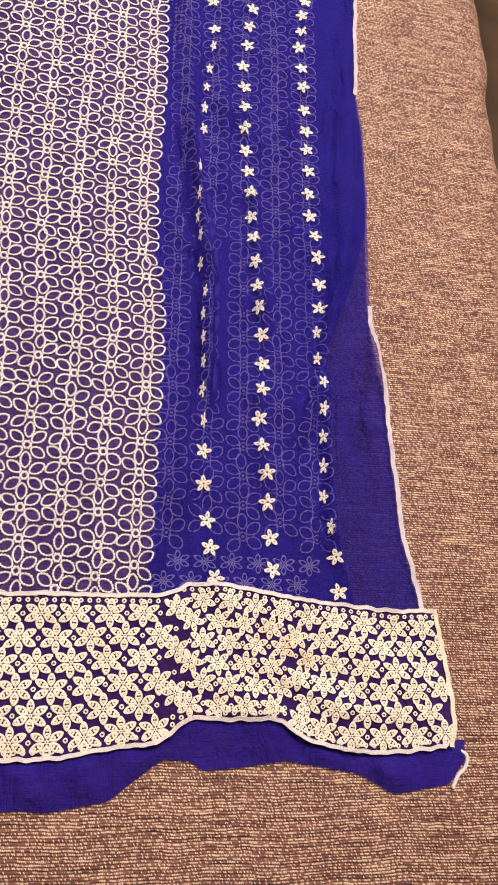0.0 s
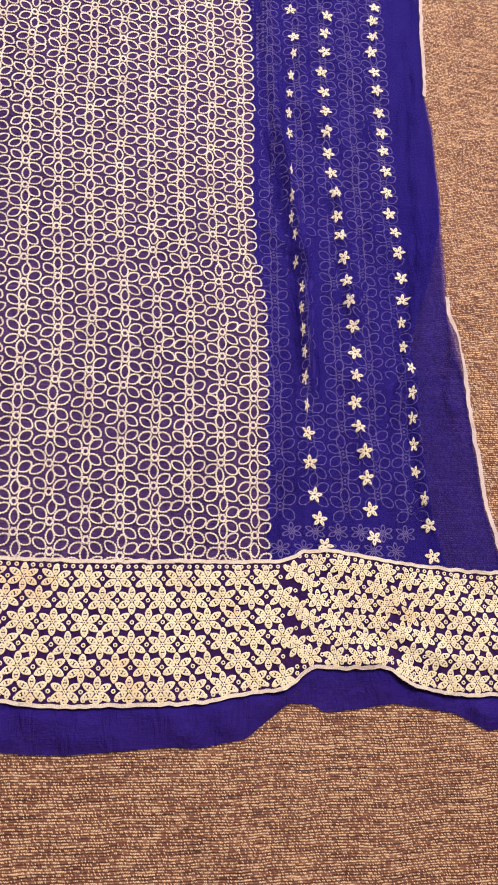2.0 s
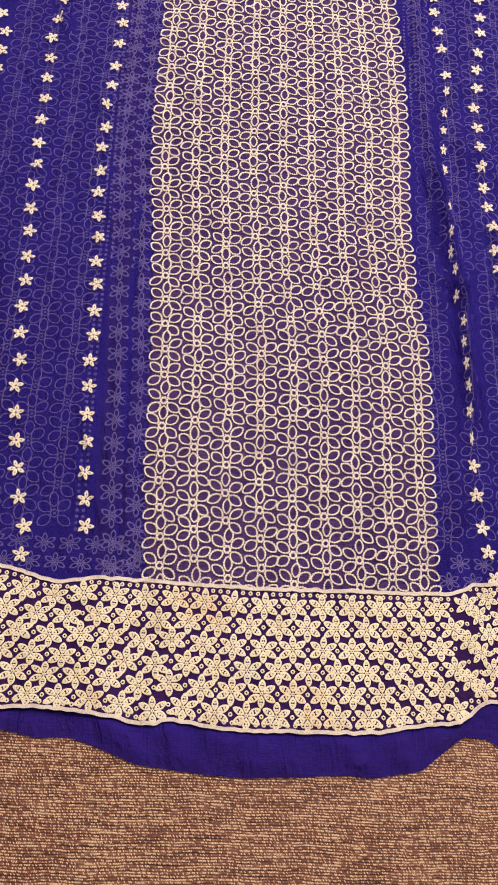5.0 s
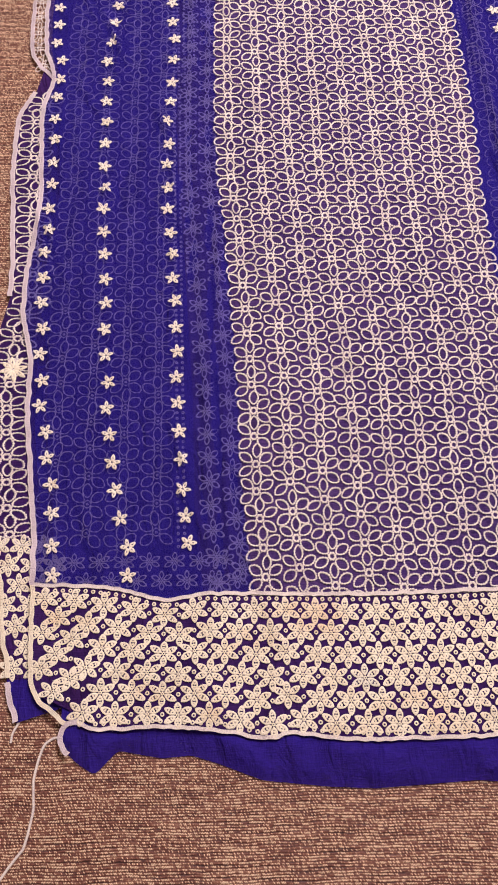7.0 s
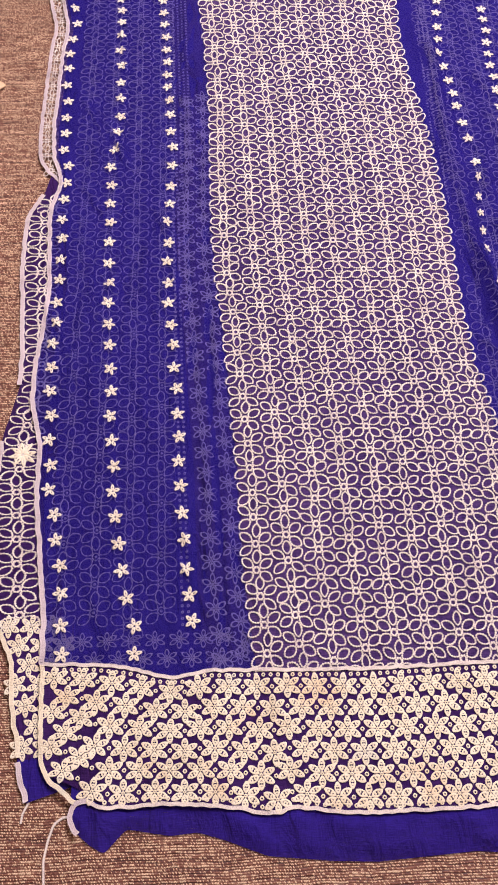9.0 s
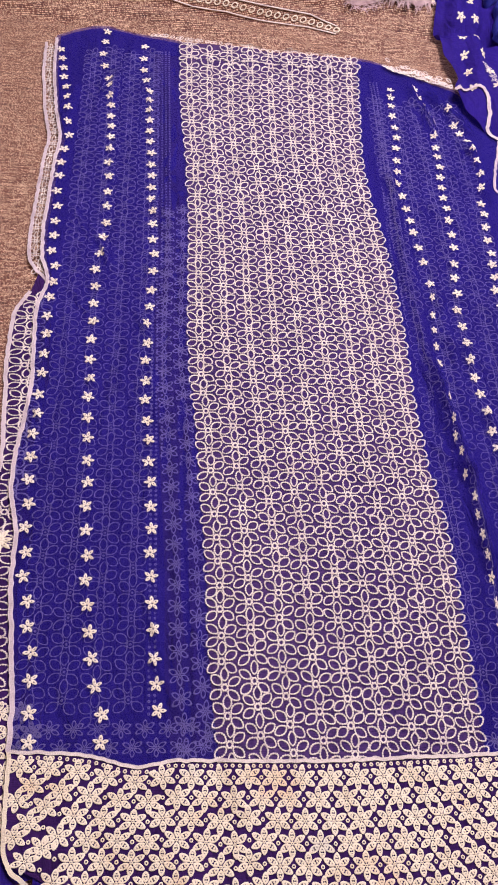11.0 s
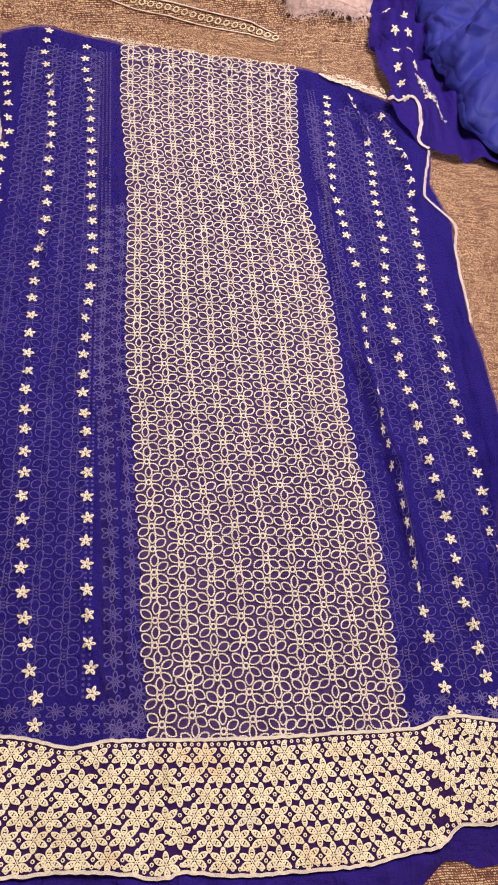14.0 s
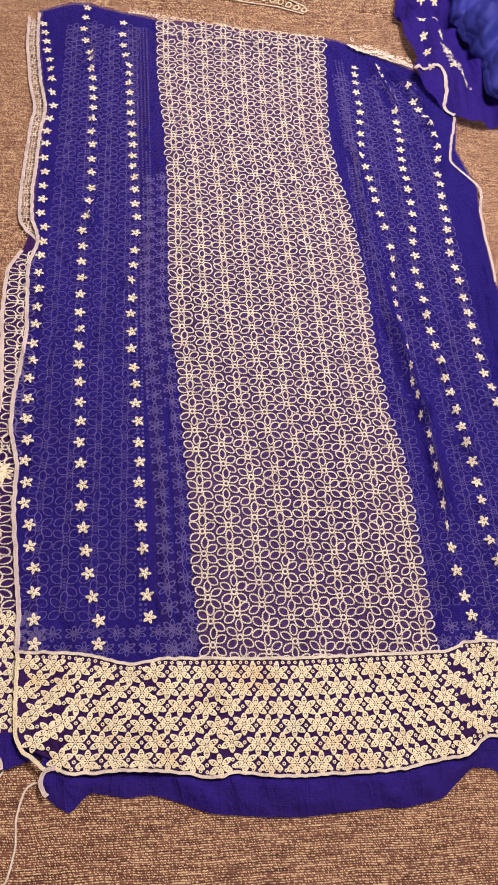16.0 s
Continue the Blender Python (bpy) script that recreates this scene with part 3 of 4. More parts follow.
# ---- the bed with its woven cover ----
def bed():
    root = thing("bed", "low bed under a brown slub-woven upholstery cover", "bed")
    xs = np.concatenate([np.linspace(-1.3, -0.6, 40)[:-1], np.linspace(-0.6, 0.40, 200), 0.42 + 0.035 * np.sin(np.linspace(0.2, 1.571, 8))])
    ys = np.linspace(-0.75, 2.1, 420)
    X, Y = np.meshgrid(xs, ys, indexing="ij")
    Z = bed_height(X, Y)
    over = np.clip((X - 0.42) / 0.035, 0, 1)
    Z = Z - 0.035 * (1 - np.sqrt(np.clip(1 - over ** 2, 0, 1)))
    X = X + np.where(X > 0.40, 0.004 * np.sin(23 * Y) + 0.003 * np.sin(61 * Y), 0)
    verts = np.stack([X, Y, Z], -1)
    faces = grid_faces(len(xs) - 1, len(ys) - 1)
    side = verts[-1].copy()
    side[:, 2] = -0.36
    side[:, 0] += 0.006 * np.sin(17 * side[:, 1])
    base = verts.shape[0] * verts.shape[1]
    last = (len(xs) - 1) * len(ys)
    verts = np.concatenate([verts.reshape(-1, 3), side])
    faces += [(last + j, base + j, base + j + 1, last + j + 1) for j in range(len(ys) - 1)]
    mesh_object("cover", verts, faces, COVER, root)
    v = [(x, y, z) for x in (-1.28, 0.43) for y in (-0.74, 2.08) for z in (-0.42, -0.06)]
    f = [(0, 1, 3, 2), (4, 6, 7, 5), (0, 4, 5, 1), (2, 3, 7, 6), (0, 2, 6, 4), (1, 5, 7, 3)]
    mesh_object("mattress", v, f, FLOOR, root, smooth=False)


bed()


# ---- the dress ----
rng = random.Random(7)
dress = thing("dress", "blue sheer georgette dress with cream embroidery spread on the bed", "dress")

back = sheet("back_layer", lambda y: EDGE_L(y) + 0.006,
             lambda y: EDGE_R(y) - np.interp(y, [0.30, 0.40, 0.47, 0.56], [0.062, 0.052, 0.022, 0.0005]), const(0.10), lambda x: TOP(x) - 0.001, 60, 150, back_height, BLUE_BACK, dress, "back layer of the dress seen through the front")
left_strip = sheet("back_layer", UNDER_L, lambda y: EDGE_L(y) + 0.02, const(0.20), const(0.79), 10, 120, back_height, MAROON, dress, "dark purple back layer showing beside the front edge")
mesh_strip = sheet("back_border", UNDER_L, const(-0.405), const(0.082), const(0.203), 12, 24, back_height, MAROON, dress)
back_hem = sheet("back_hem", lambda y: UNDER_L(y), const(-0.39), lambda x: 0.046 + 0.3 * (x + 0.44) * (x > -0.44), const(0.083), 10, 8, back_height, BLUE_HEM, dress)

back_band = sheet("back_border", lambda y: PAN_L(y) - 0.047, lambda y: PAN_L(y) + 0.004, const(0.13), const(1.33), 16, 160, lambda x, y: back_height(x, y) + 0.0004, PANEL, dress, "purple border of the back layer seen through the front")
facing = sheet("facing", lambda y: EDGE_R(y) - 0.075, lambda y: EDGE_R(y) - 0.002, const(0.12), const(0.58), 20, 60, lambda x, y: back_height(x, y) + 0.0008, BLUE_THIN, dress, "thin single layer of cloth at the side edge")
side_left = sheet("side_panel", EDGE_L, PAN_L, BORDER_TOP, TOP, 70, 300, cloth_height, BLUE, dress)
centre = sheet("centre_panel", PAN_L, PAN_R, BORDER_TOP, TOP, 80, 300, cloth_height, PANEL, dress, "purple centre panel covered with cream outline flowers")
side_right = sheet("side_panel", PAN_R, EDGE_R, BORDER_TOP, TOP, 90, 300, cloth_height, BLUE, dress)
border = sheet("border", lambda y: np.interp(y, [0.04, 0.07, 0.165], [-0.39, -0.428, -0.434]), lambda y: 0.301 + BORDER_END(y), BORDER_BOTTOM, BORDER_TOP, 260, 40,
               lambda x, y: cloth_height(x, y) + 0.0008, MAROON, dress, "border band packed with cream embroidered flowers")
hem = sheet("hem", const(-0.40), const(0.322), HEM, lambda x: BORDER_BOTTOM(x) + 0.004, 260, 14,
            lambda x, y: bed_height(x, y) + 0.002 + np.clip((y - HEM(x)) / 0.03, 0.0, 1) * (cloth_height(x, y) - bed_height(x, y) - 0.003) + 0.0022 * (1 + np.sin(95 * x + 60 * y + 2 * np.sin(31 * x))) * np.clip((y - HEM(x)) / 0.012, 0, 1) * np.clip((BORDER_BOTTOM(x) - 0.002 - y) / 0.008, 0, 1), BLUE_HEM, dress, "plain blue raw-edged hem strip")

# rows of small solid flowers down the side panels
ROWS = {
    "L1": [(-0.487, 1.314), (-0.475, 1.239), (-0.462, 1.153), (-0.455, 1.089), (-0.459, 1.056), (-0.462, 0.992), (-0.459, 0.926), (-0.458, 0.832), (-0.449, 0.803), (-0.452, 0.746), (-0.450, 0.681), (-0.448, 0.618),
           (-0.450, 0.496), (-0.445, 0.434), (-0.443, 0.373), (-0.442, 0.344), (-0.435, 0.318), (-0.425, 0.263), (-0.420, 0.202), (-0.418, 0.174)],
    "L2": [(-0.412, 1.377), (-0.416, 1.313), (-0.401, 1.244), (-0.394, 1.17), (-0.390, 1.093), (-0.388, 0.996), (-0.385, 0.898), (-0.393, 0.799), (-0.391, 0.707), (-0.389, 0.582), (-0.386, 0.522), (-0.379, 0.430),
           (-0.373, 0.341), (-0.362, 0.254), (-0.349, 0.199), (-0.347, 0.173)],
    "L3": [(-0.344, 1.343), (-0.343, 1.274), (-0.333, 1.217), (-0.328, 1.14), (-0.323, 1.031), (-0.318, 0.899), (-0.313, 0.836), (-0.316, 0.769), (-0.319, 0.704), (-0.318, 0.613), (-0.310, 0.492), (-0.304, 0.373),
           (-0.297, 0.255), (-0.291, 0.202)],
    "R1": [(0.095, 1.273), (0.092, 1.226), (0.087, 1.139), (0.075, 1.024), (0.081, 0.968), (0.085, 0.915), (0.092, 0.851), (0.094, 0.808), (0.087, 0.72), (0.083, 0.66), (0.078, 0.56), (0.081, 0.51), (0.087, 0.45),
           (0.088, 0.37), (0.091, 0.286), (0.094, 0.223), (0.102, 0.172)],
    "R2": [(0.142, 1.282), (0.158, 1.176), (0.154, 1.096), (0.147, 1.021), (0.146, 0.943), (0.144, 0.883), (0.128, 0.759), (0.129, 0.669), (0.137, 0.552), (0.141, 0.438), (0.148, 0.382), (0.145, 0.324), (0.148, 0.268), (0.155, 0.181)],
    "R3": [(0.192, 1.219), (0.198, 1.183), (0.212, 1.14), (0.220, 1.084), (0.210, 0.987), (0.202, 0.877), (0.194, 0.801), (0.198, 0.71), (0.200, 0.592), (0.207, 0.511), (0.207, 0.45), (0.202, 0.421), (0.204, 0.364), (0.205, 0.308), (0.203, 0.248), (0.214, 0.164)],
}
for key, guide in ROWS.items():
    holder = side_left if key[0] == "L" else side_right
    for x, y in stepped(guide, 0.0291):
        x, y = x + rng.uniform(-0.0015, 0.0015), y + rng.uniform(-0.0015, 0.0015)
        piece = star(rng)
        steep = 0.52 if key == "R1" and 0.30 < y < 0.80 else 0.62 if key == "R3" and 0.20 < y < 0.45 else 1.0
        mesh_object("flower", draped(piece, x, y, cloth_height, 0.0011, rng.uniform(-0.5, 0.5), steep), piece[1], WHITE, holder)

# outline flowers of the centre panel: columns that lean with the panel, set off by about half a step
near, rest = [], []
COLUMN_START = (0.168, 0.176, 0.159, 0.171, 0.157, 0.170, 0.156, 0.168, 0.152)
STEP = 0.0285


def flower_step(y):
    return float(np.interp(y, [0.16, 0.40, 0.60, 0.75, 0.95, 1.10, 1.36], [0.0277, 0.0288, 0.0294, 0.0300, 0.0340, 0.0362, 0.0375]))


for c, start in enumerate(COLUMN_START):
    y = start - 0.0277
    while y < 1.375:
        xl, xr = float(PAN_L(y)) - 0.003, float(PAN_R(y)) + 0.004
        wide, step = (xr - xl) / len(COLUMN_START), flower_step(y)
        x = xl + wide * (c + 0.5)
        piece = outline_flower(rng)
        v = draped(piece, x + rng.uniform(-0.0007, 0.0007), y + rng.uniform(-0.001, 0.001), cloth_height, 0.0010, rng.uniform(-0.05, 0.05), wide / 0.0318, step / 0.0280, 0.85)
        v[:, 1] = np.clip(v[:, 1], BORDER_TOP(v[:, 0]) - 0.002, TOP(v[:, 0]) + 0.004)
        (near if y < 0.98 else rest).append((v, piece[1]))
        y += step
for v, f in near:
    mesh_object("outline_flower", v, f, IVORY, centre)
tagged(joined("panel_embroidery", rest, IVORY, centre), kind="stuff")

# flowers and dots of the border
gap = []
PITCH = 0.02745
def border_row(k, x):
    """The height of a row of border flowers in plan, and how far the band is squeezed there."""
    lo, hi = float(BORDER_BOTTOM(x)), float(BORDER_TOP(x))
    squash = (hi - lo) / 0.124
    return hi - (0.0158 + 0.0193 * k) * squash, squash


def border_side(y):
    return float(np.interp(y, [0.04, 0.07, 0.165], [-0.39, -0.428, -0.434]))


def border_places(k):
    """Places along a row, at even steps along the cloth both ways from the middle."""
    for way in (1, -1):
        x = -0.1615 if k % 2 else -0.1752
        while -0.44 < x < 0.305:
            y, squash = border_row(k, x)
            slope = (border_row(k, x + 0.008)[0] - border_row(k, x - 0.008)[0]) / 0.016
            snug = float(np.interp(x, [0.05, 0.08, 0.18, 0.21], [1.0, 0.82, 0.82, 1.0]))
            step = PITCH * snug / math.sqrt(1 + max(0.0, abs(slope) - 0.3) ** 2)
            if border_side(y) + 0.007 < x < 0.302 + float(BORDER_END(y)) and (way > 0 or x < -0.18):
                yield x, y, squash, snug, math.atan(slope), step
            x += way * step


for k in range(6):
    for x, y, squash, snug, tilt, step in border_places(k):
        piece = border_flower(rng)
        v = draped(piece, x + rng.uniform(-0.0006, 0.0006), y, lambda a, b: cloth_height(a, b) + 0.0008, 0.0013,
                   0.5 * tilt + rng.uniform(-0.04, 0.04) + (1 - snug) * rng.uniform(-1.4, 1.4), snug, max(0.85, squash), 0.9)
        v[:, 0] = np.clip(v[:, 0], border_side(y), 0.302 + BORDER_END(v[:, 1]))
        mesh_object("border_flower", v, piece[1], CREAM, border)
        if x + PITCH / 2 < 0.298:
            dot = ring_piece(2.1, 0.4, 8, 0.8)
            gap.append((draped(dot, x + step / 2, border_row(k, x + step / 2)[0], cloth_height, 0.0018), dot[1]))
for edge, sign in ((BORDER_TOP, -1), (BORDER_BOTTOM, 1)):
    x = -0.42 if sign < 0 else -0.37
    while x < 0.305:
        dot = ring_piece(2.1, 0.36, 8, 0.8)
        gap.append((draped(dot, x, float(edge(x)) + sign * 0.0048, cloth_height, 0.0016), dot[1]))
        x += 0.0070
tagged(joined("border_dots", gap, CREAM, border), kind="stuff")

# stitched cords along the border
xs = np.linspace(-0.434, 0.303, 150)
front = lambda a, b: cloth_height(a, b) + 0.001
overlock("border_cord", [(x, float(BORDER_TOP(x))) for x in xs], 0.0036, front, IVORY, border)
overlock("border_cord", [(x, float(BORDER_BOTTOM(x))) for x in xs if x > -0.385], 0.0034, front, IVORY, border)
overlock("border_cord", [(0.301 + float(BORDER_END(y)), y) for y in np.linspace(0.036, 0.15, 20)], 0.0042, front, CREAM, border)
overlock("border_cord", [(float(np.interp(y, [0.04, 0.07, 0.165], [-0.39, -0.428, -0.434])), y) for y in np.linspace(0.045, 0.165, 24)], 0.0042, front, CREAM, border)

# overlocked side edges
overlock("side_edge", [(float(EDGE_L(y)), y) for y in np.linspace(0.165, 1.345, 120)], 0.0052, cloth_height, PALE, side_left, label="pale overlocked edge")
overlock("side_edge", [(float(EDGE_R(y)), y) for y in np.linspace(0.15, 0.46, 40)], 0.0046, cloth_height, PALE, side_right, label="pale overlocked edge")
overlock("side_edge", [(0.261, 0.745), (0.264, 0.80), (0.266, 0.86), (0.268, 0.90), (0.284, 0.955), (0.262, 0.99), (0.239, 1.027), (0.256, 1.09), (0.273, 1.148)], 0.0046, cloth_height, PALE, side_right, label="pale overlocked edge")
overlock("strip_edge", [(float(UNDER_L(y)), y) for y in np.linspace(0.475, 0.757, 60)], 0.0055, back_height, PALE, left_strip, label="pale overlocked edge")
overlock("strip_edge", [(float(UNDER_L(y)), y) for y in np.linspace(0.20, 0.405, 50)], 0.0055, back_height, PALE, left_strip, label="pale overlocked edge")
overlock("strip_edge", [(float(EDGE_L(y)) - 0.018 * min(1.0, (y - 0.775) / 0.03), y) for y in np.linspace(0.775, 1.335, 70)], 0.0050, back_height, PALE, left_strip, label="pale overlocked edge")
overlock("strip_edge", [(float(UNDER_L(y)) + 0.002, y) for y in np.linspace(0.084, 0.20, 24)], 0.0045, back_height, CREAM, mesh_strip, 0.002)
overlock("hem_edge", [(-0.451, 0.080), (-0.446, 0.062), (-0.440, 0.047)], 0.0050, back_height, PALE, back_hem)

# the back layer's own embroidery, faint through the front
under = []
for x0, x1, y0, y1 in ((-0.425, -0.325, 0.20, 1.33), (0.062, 0.198, 0.21, 1.24)):
    cols = int(round((x1 - x0) / 0.0325))
    for c in range(cols + 1):
        y = y0 + (STEP / 2 if c % 2 else 0)
        while y < y1:
            x = x0 + (x1 - x0) * c / cols + 0.03 * (0.6 - y) * (0.25 if x0 < 0 else -0.1)
            piece = outline_flower(rng, True)
            under.append((draped(piece, x, y, back_height, 0.0003, rng.uniform(-0.1, 0.1)), piece[1]))
            y += STEP
y = 0.165
while y < 0.94:
    for k, dx in enumerate((-0.0335, -0.0115)):
        piece = border_flower(rng, 10, True)
        under.append((draped(piece, float(PAN_L(y)) + dx + 0.002 * math.sin(9 * y), y + (0.0122 if k else 0), back_height, 0.0006, rng.uniform(-0.1, 0.1), 0.86, 0.98), piece[1]))
    y += 0.0245
for x in np.arange(-0.41, 0.19, 0.0235):
    if -0.235 < x < 0.045:
        continue
    for k, y in enumerate((0.168, 0.186)):
        piece = border_flower(rng, 8, True)
        under.append((draped(piece, x + 0.0117 * k, y, back_height, 0.0003, 0.0, 0.8, 0.75), piece[1]))
for x, y0, y1 in ((-0.300, 0.2, 1.30), (-0.294, 0.2, 1.34), (-0.287, 0.5, 1.34), (-0.281, 0.7, 1.34), (-0.275, 0.8, 1.34), (0.058, 0.75, 1.3), (0.064, 0.75, 1.3), (0.052, 0.8, 1.3)):
    for y in np.arange(y0, y1, 0.0062):
        dot = ring_piece(1.7, 0.4, 6, 0.4)
        shift = -0.022 * (y - 0.16) if x < 0 else 0.01 * math.sin(6 * y)
        under.append((draped(dot, x + shift, y, back_height, 0.0003), dot[1]))
tagged(joined("back_embroidery", under, IVORY, back), kind="stuff")

# embroidery on the strip of back layer that shows
for y in np.arange(0.214, 0.74, 0.0262):
    x = float(UNDER_L(y)) + 0.023
    piece = outline_flower(rng)
    v = draped(piece, x, y, back_height, 0.0005, rng.uniform(-0.1, 0.1), 1.3, 0.92)
    keep = float(UNDER_L(y)) + 0.003
    v[:, 0] = np.maximum(v[:, 0], keep)
    mesh_object("outline_flower", v, piece[1], IVORY, left_strip)
for y in np.arange(0.80, 1.32, 0.027):
    piece = outline_flower(rng)
    v = draped(piece, float(EDGE_L(y)) - 0.010, y, back_height, 0.0004, rng.uniform(-0.1, 0.1), 0.55, 0.9)
    mesh_object("outline_flower", v, piece[1], IVORY, left_strip)
for k, y in enumerate(np.arange(0.092, 0.205, 0.0185)):
    for x in (-0.470, -0.448, -0.427):
        piece = border_flower(rng)
        if x + (0.011 if k % 2 else 0) < float(UNDER_L(y)) + 0.004:
            continue
        v = draped(piece, x + (0.011 if k % 2 else 0), y, back_height, 0.0006, rng.uniform(-0.2, 0.2), 0.85, 0.92)
        mesh_object("border_flower", v, piece[1], CREAM, mesh_strip)

# one large solid flower on the strip
big = merged([petal(15 * rng.uniform(0.9, 1.05), 5.4, 1.0, radians(45 * k + 10), 12, 0.2, 1.5, 0.4) for k in range(8)])
mesh_object("large_flower", draped(big, -0.473, 0.388, back_height, 0.0012), big[1], CREAM, left_strip)

# lace bits at the cut top edge
lace = []
for a, b, n in (((-0.335, 1.378), (-0.20, 1.374), 16), ((0.10, 1.340), (0.212, 1.293), 34)):
    for k in range(n):
        q = k / (n - 1)
        piece = petal(13 * rng.uniform(0.7, 1.1), 7.5, 0, 1.2 + rng.uniform(-0.6, 0.6), 12, 0.6, 0.8)
        lace.append((draped(piece, a[0] + (b[0] - a[0]) * q, a[1] + (b[1] - a[1]) * q - 0.004, cloth_height, 0.002), piece[1]))
        if a[0] > 0:
            piece = petal(rng.uniform(12, 17), 8, 0, 2.4 + rng.uniform(-1.2, 1.2), 12, 0.6, 0.8)
            lace.append((draped(piece, a[0] + (b[0] - a[0]) * q, a[1] + (b[1] - a[1]) * q + rng.uniform(-0.006, 0.016), cloth_height, 0.005), piece[1]))
tagged(joined("lace_edge", lace, IVORY, centre, "loose cream lace along the cut top edge"), kind="stuff")

# the folded corner of the hem
overlock("hem_edge", [(-0.392, 0.020), (-0.401, 0.027), (-0.403, 0.038), (-0.395, 0.046), (-0.384, 0.047)], 0.0046, cloth_height, PALE, hem, label="pale overlocked edge")

# loose threads
cord("loose_thread", [(-0.399, 0.034), (-0.408, 0.033), (-0.415, 0.028), (-0.419, 0.016), (-0.422, 0.000), (-0.420, -0.023), (-0.423, -0.040), (-0.426, -0.052), (-0.436, -0.064), (-0.446, -0.078)], 0.0012, bed_height, IVORY, dress, 0.0012)
cord("loose_thread", [(-0.438, 0.047), (-0.443, 0.038), (-0.444, 0.030)], 0.0011, bed_height, IVORY, dress, 0.0012)
cord("loose_thread", [(0.300, 0.036), (0.318, 0.034), (0.325, 0.029), (0.322, 0.020), (0.314, 0.014), (0.308, 0.004)], 0.0018, bed_height, IVORY, dress, 0.003)


# ---- the other cloths at the head of the bed ----
def sleeve_height(x, y):
    x, y = np.asarray(x, float), np.asarray(y, float)
    return bed_height(x, y) + 0.008 + 0.010 * np.clip((y - 1.15) / 0.1, 0, 1) + 0.007 * np.sin(75 * x + 9 * y) + 0.004 * np.sin(140 * x - 22 * y) + 0.004


scarf = thing("scarf", "blue georgette cloth with cream flowers gathered beside the dress", "scarf")
SLEEVE_L = curve([(0.236, 1.70), (0.230, 1.611), (0.207, 1.483), (0.210, 1.389), (0.224, 1.303), (0.205, 1.26), (0.235, 1.19), (0.262, 1.14)], 1)
SCARF_HEM = curve([(0.19, 1.275), (0.225, 1.225), (0.262, 1.165), (0.285, 1.138), (0.33, 1.130), (0.36, 1.136), (0.40, 1.124), (0.50, 1.12)], 0)
folds = sheet("cloth", SLEEVE_L, const(0.45), SCARF_HEM, const(1.70), 90, 130, sleeve_height, BLUE_HEM, scarf)
overlock("neck_edge", [(0.205, 1.248), (0.222, 1.272), (0.238, 1.284), (0.262, 1.284), (0.271, 1.262), (0.269, 1.215), (0.256, 1.172), (0.272, 1.150)], 0.0062, lambda x, y: np.maximum(cloth_height(x, y), sleeve_height(x, y)) + 0.002, PALE, side_right, label="pale overlocked edge")
for guide in ([(0.218, 1.566), (0.239, 1.529), (0.256, 1.489), (0.254, 1.431), (0.251, 1.375), (0.251, 1.328), (0.250, 1.287)], [(0.300, 1.575), (0.285, 1.48), (0.279, 1.408), (0.287, 1.367), (0.294, 1.315), (0.293, 1.284)]):
    for x, y in along(guide, 0.046):
        piece = star(rng)
        mesh_object("flower", draped(piece, x, y, sleeve_height, 0.0006, rng.uniform(-0.5, 0.5), 1.15, 1.35), piece[1], CREAM, folds)


fringe = []
for x, y in along([(0.282, 1.345), (0.297, 1.290), (0.315, 1.232)], 0.008):
    for _ in range(2):
        piece = petal(rng.uniform(8, 13), 5.5, 0, rng.uniform(0, 6.28), 12, 0.74, 0.6)
        fringe.append((draped(piece, x + rng.uniform(-0.004, 0.004), y, sleeve_height, 0.003), piece[1]))
tagged(joined("lace_edge", fringe, IVORY, scarf, "loose cream lace along the gathered edge"), kind="stuff")


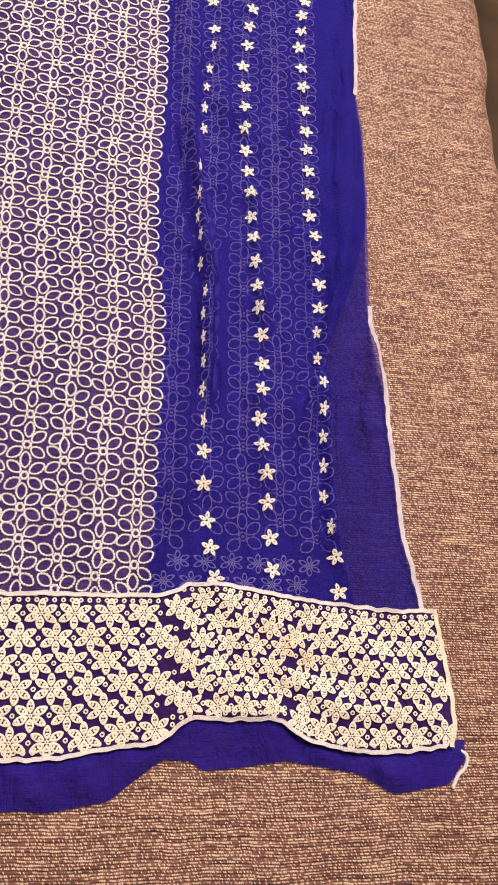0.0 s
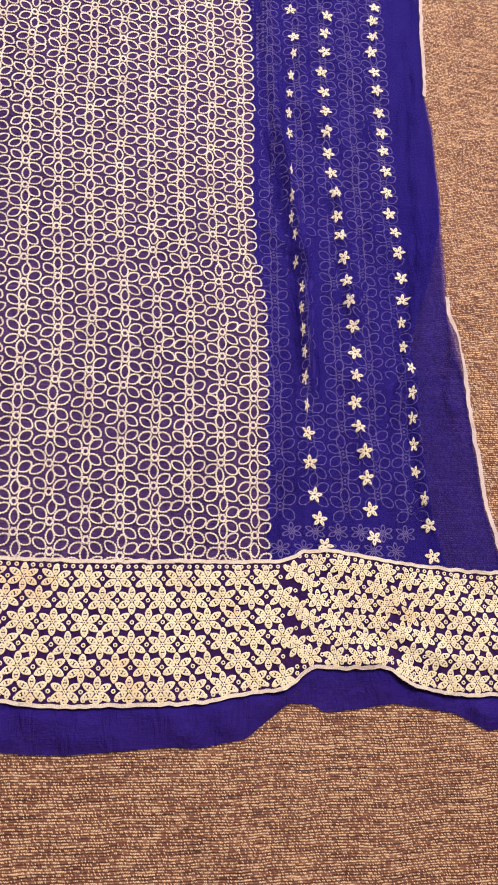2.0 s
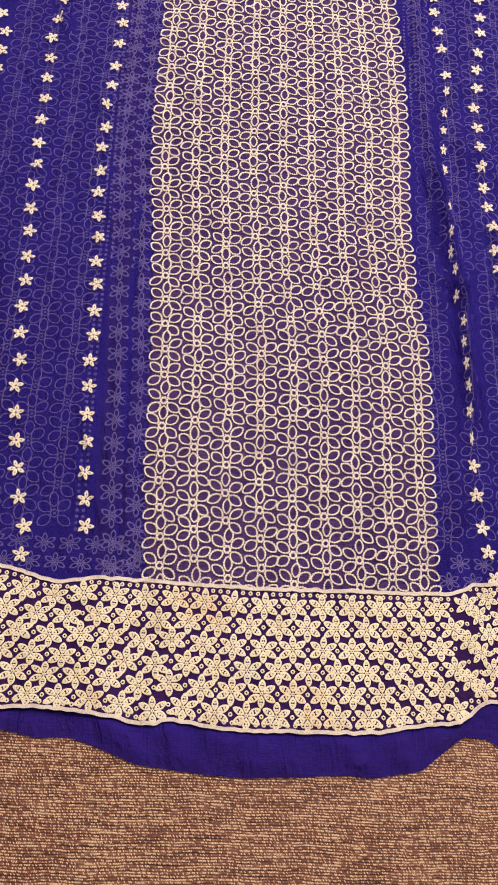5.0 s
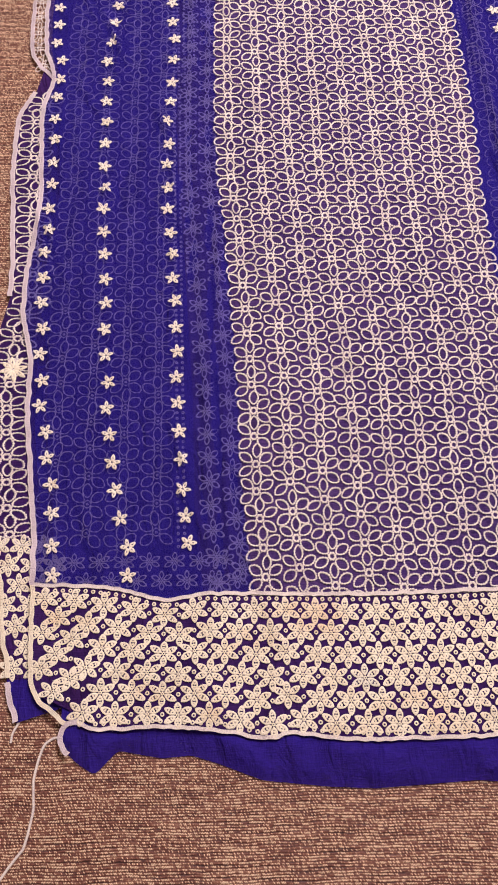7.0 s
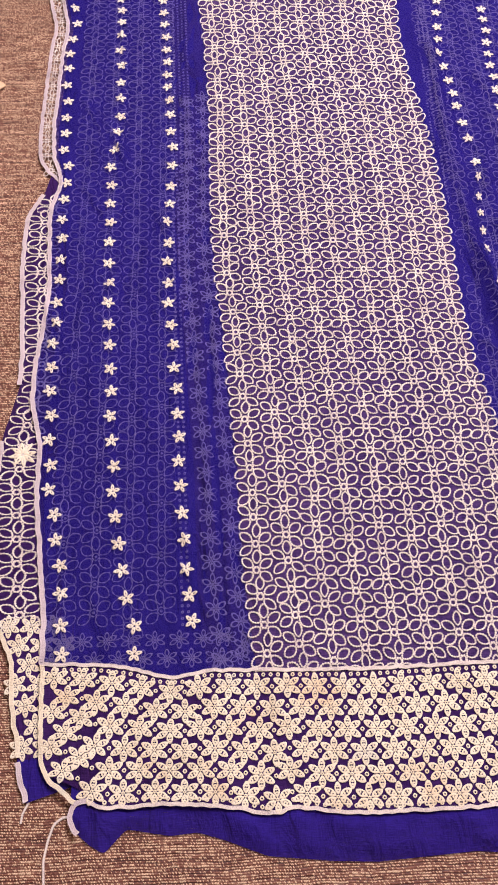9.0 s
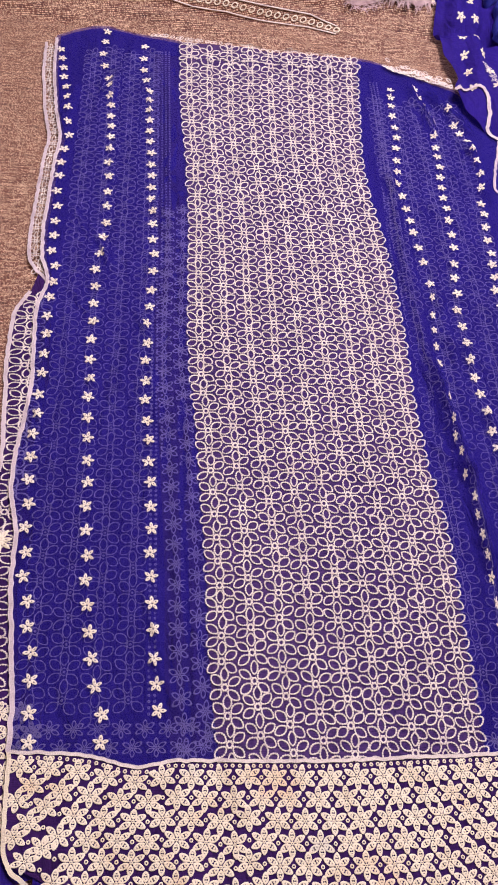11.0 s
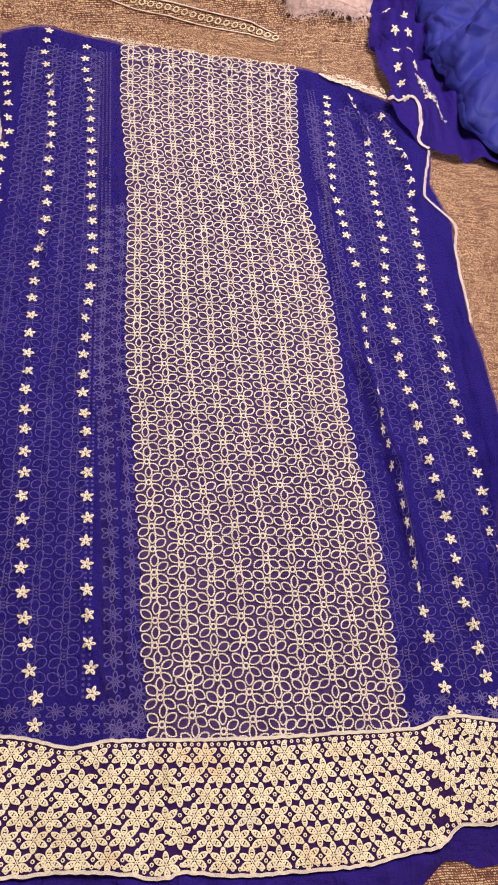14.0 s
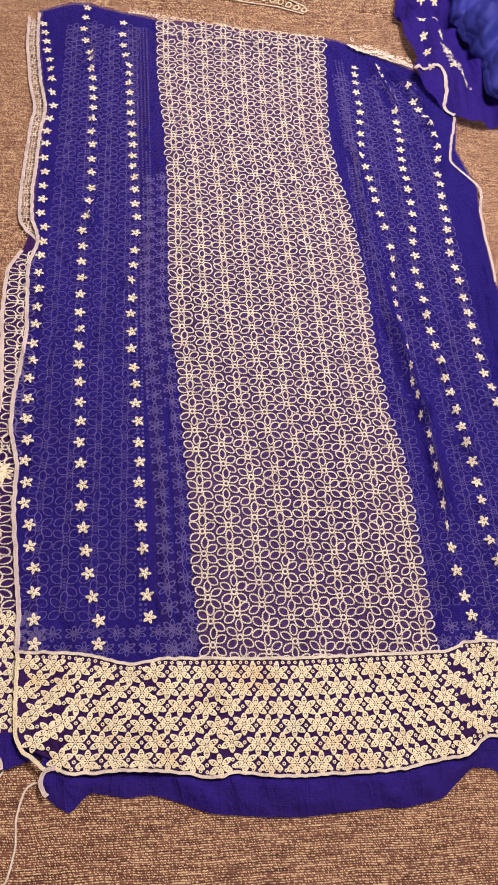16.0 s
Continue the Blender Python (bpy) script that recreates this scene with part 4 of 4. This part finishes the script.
def crumpled():
    """A heap of plain cloth: pulled folds that run down to a ragged edge."""
    root = thing("lining_cloth", "crumpled plain bright blue lining cloth heaped on the bed", "cloth")
    cx, cy = 0.47, 1.42
    outline = [(180, 0.150), (200, 0.150), (225, 0.165), (240, 0.245), (258, 0.30), (275, 0.31), (300, 0.30), (330, 0.25), (360, 0.20), (40, 0.26), (70, 0.33), (90, 0.34), (120, 0.25), (150, 0.165)]
    outline = sorted(outline)
    ang = np.array([a for a, _ in outline] + [outline[0][0] + 360])
    rad = np.array([r for _, r in outline] + [outline[0][1]])
    na, nr = 300, 90
    A, R = np.meshgrid(np.linspace(0, 360, na + 1), np.linspace(0, 1, nr + 1), indexing="ij")
    edge = np.interp((A - 40) % 360 + 40, ang, rad) * (1 + 0.02 * np.sin(np.radians(A) * 17) + 0.015 * np.sin(np.radians(A) * 29))
    X, Y = cx + R * edge * np.cos(np.radians(A)), cy + R * edge * np.sin(np.radians(A))
    body = 0.055 * np.sqrt(np.clip(1 - R ** 2.2, 0, 1))
    fold = 0.006 * np.sin(np.radians(A) * 13 + 4 * R) * R
    crease = random.Random(21)
    for _ in range(34):
        a, far = crease.uniform(0, math.pi), crease.uniform(-0.2, 0.2)
        u = (X - cx) * math.cos(a) + (Y - cy) * math.sin(a) + 0.012 * np.sin(13 * Y + 40 * far) - far
        w = (Y - cy) * math.cos(a) - (X - cx) * math.sin(a) - crease.uniform(-0.12, 0.12)
        stretch = crease.uniform(0.05, 0.13)
        tent = np.clip(1 - np.abs(u) / np.where(u > 0, crease.uniform(0.006, 0.016), crease.uniform(0.04, 0.08)), 0, 1)
        fold = fold + crease.uniform(0.008, 0.020) * tent * np.clip(1.4 - np.abs(w) / stretch, 0, 1)
    Z = np.maximum(bed_height(X, Y), -0.004) + 0.024 + body + fold * np.clip(1.15 - R ** 6, 0.1, 1)
    Z = Z - 5.0 * np.clip(X - 0.48, 0, None) ** 2  # hangs over the side of the bed
    mesh_object("cloth", np.stack([X, Y, Z], -1).reshape(-1, 3), grid_faces(na, nr), LINING, root)


crumpled()


def pink_fleece():
    root = thing("fleece_blanket", "pale pink shaggy fleece blanket edge at the head of the bed", "blanket")
    edge = curve([(-0.30, 1.60), (-0.05, 1.585), (0.03, 1.56), (0.05, 1.525), (0.12, 1.53), (0.18, 1.515), (0.215, 1.535), (0.24, 1.60)], 0)
    h = lambda x, y: bed_height(x, y) + 0.010 + 0.02 * np.clip((y - edge(x)) / 0.05, 0, 1) + 0.004 * np.sin(60 * x + 20 * y)
    body = sheet("fleece", const(-0.30), const(0.235), edge, const(1.95), 90, 60, h, PINK, root)
    hairs = []
    for _ in range(900):
        x = rng.uniform(-0.1, 0.22)
        y = float(edge(x)) + rng.uniform(-0.004, 0.05)
        piece = petal(rng.uniform(12, 26), rng.uniform(0.8, 1.6), 0, radians(rng.uniform(200, 340)), 6, 0.3, 1.0)
        hairs.append((draped(piece, x, y, h, 0.002), piece[1]))
    tagged(joined("pile", hairs, PINK, body), kind="stuff")


pink_fleece()


def trim():
    """A woven chain trim on the cover: pale braid with oval eyes."""
    root = thing("braid_trim", "cream chain-patterned braid sewn along the brown cover", "trim")
    line = [(-0.36, 1.520), (-0.258, 1.500), (-0.193, 1.491), (-0.128, 1.477), (-0.039, 1.459), (0.013, 1.442)]
    h = lambda x, y: bed_height(x, y) + 0.001
    for side in (-0.0068, 0.0068):
        cord("braid", [(x + 0.2 * side, y + side) for x, y in line], 0.0013, h, IVORY, root, 0.001)
    for x, y in along(line, 0.0165):
        piece = ring_piece(6.0, 0.62, 12, 1.2)
        mesh_object("link", draped(piece, x, y, h, 0.002, 0, 1.15, 0.9), piece[1], CREAM, root)


trim()


def paper_tag():
    """A small stiff tag with rounded corners, a printed oval on it."""
    long, wide, thick, round_ = 0.058, 0.022, 0.0012, 0.002
    ring = []
    for cx, cy, a0 in ((long / 2, wide / 2, 0), (-long / 2, wide / 2, 90), (-long / 2, -wide / 2, 180), (long / 2, -wide / 2, 270)):
        for k in range(4):
            a = radians(a0 + 30 * k)
            ring.append((cx - math.copysign(round_, cx) + round_ * math.cos(a), cy - math.copysign(round_, cy) + round_ * math.sin(a)))
    n = len(ring)
    verts = [(x, y, 0) for x, y in ring] + [(x, y, thick) for x, y in ring]
    faces = [tuple(range(n - 1, -1, -1)), tuple(range(n, 2 * n))] + [(k, (k + 1) % n, n + (k + 1) % n, n + k) for k in range(n)]
    root = thing("paper_tag", "small pale orange paper tag lying on the cover", "tag")
    tag = mesh_object("card", verts, faces, TAG, root, smooth=False)
    oval = [(0.010 + 0.009 * math.cos(k * math.pi / 12), 0.0055 * math.sin(k * math.pi / 12), thick + 0.0003) for k in range(24)]
    inner = [(0.010 + 0.006 * math.cos(k * math.pi / 12), 0.0032 * math.sin(k * math.pi / 12), thick + 0.0003) for k in range(24)]
    mesh_object("print", oval + inner, [(k, (k + 1) % 24, 24 + (k + 1) % 24, 24 + k) for k in range(24)], PALE, tag, smooth=False)
    return root


tag = paper_tag()
tag.matrix_world = pose(-0.577, 0.976, float(bed_height(-0.577, 0.976)) + 0.003, 0, 0, -42)
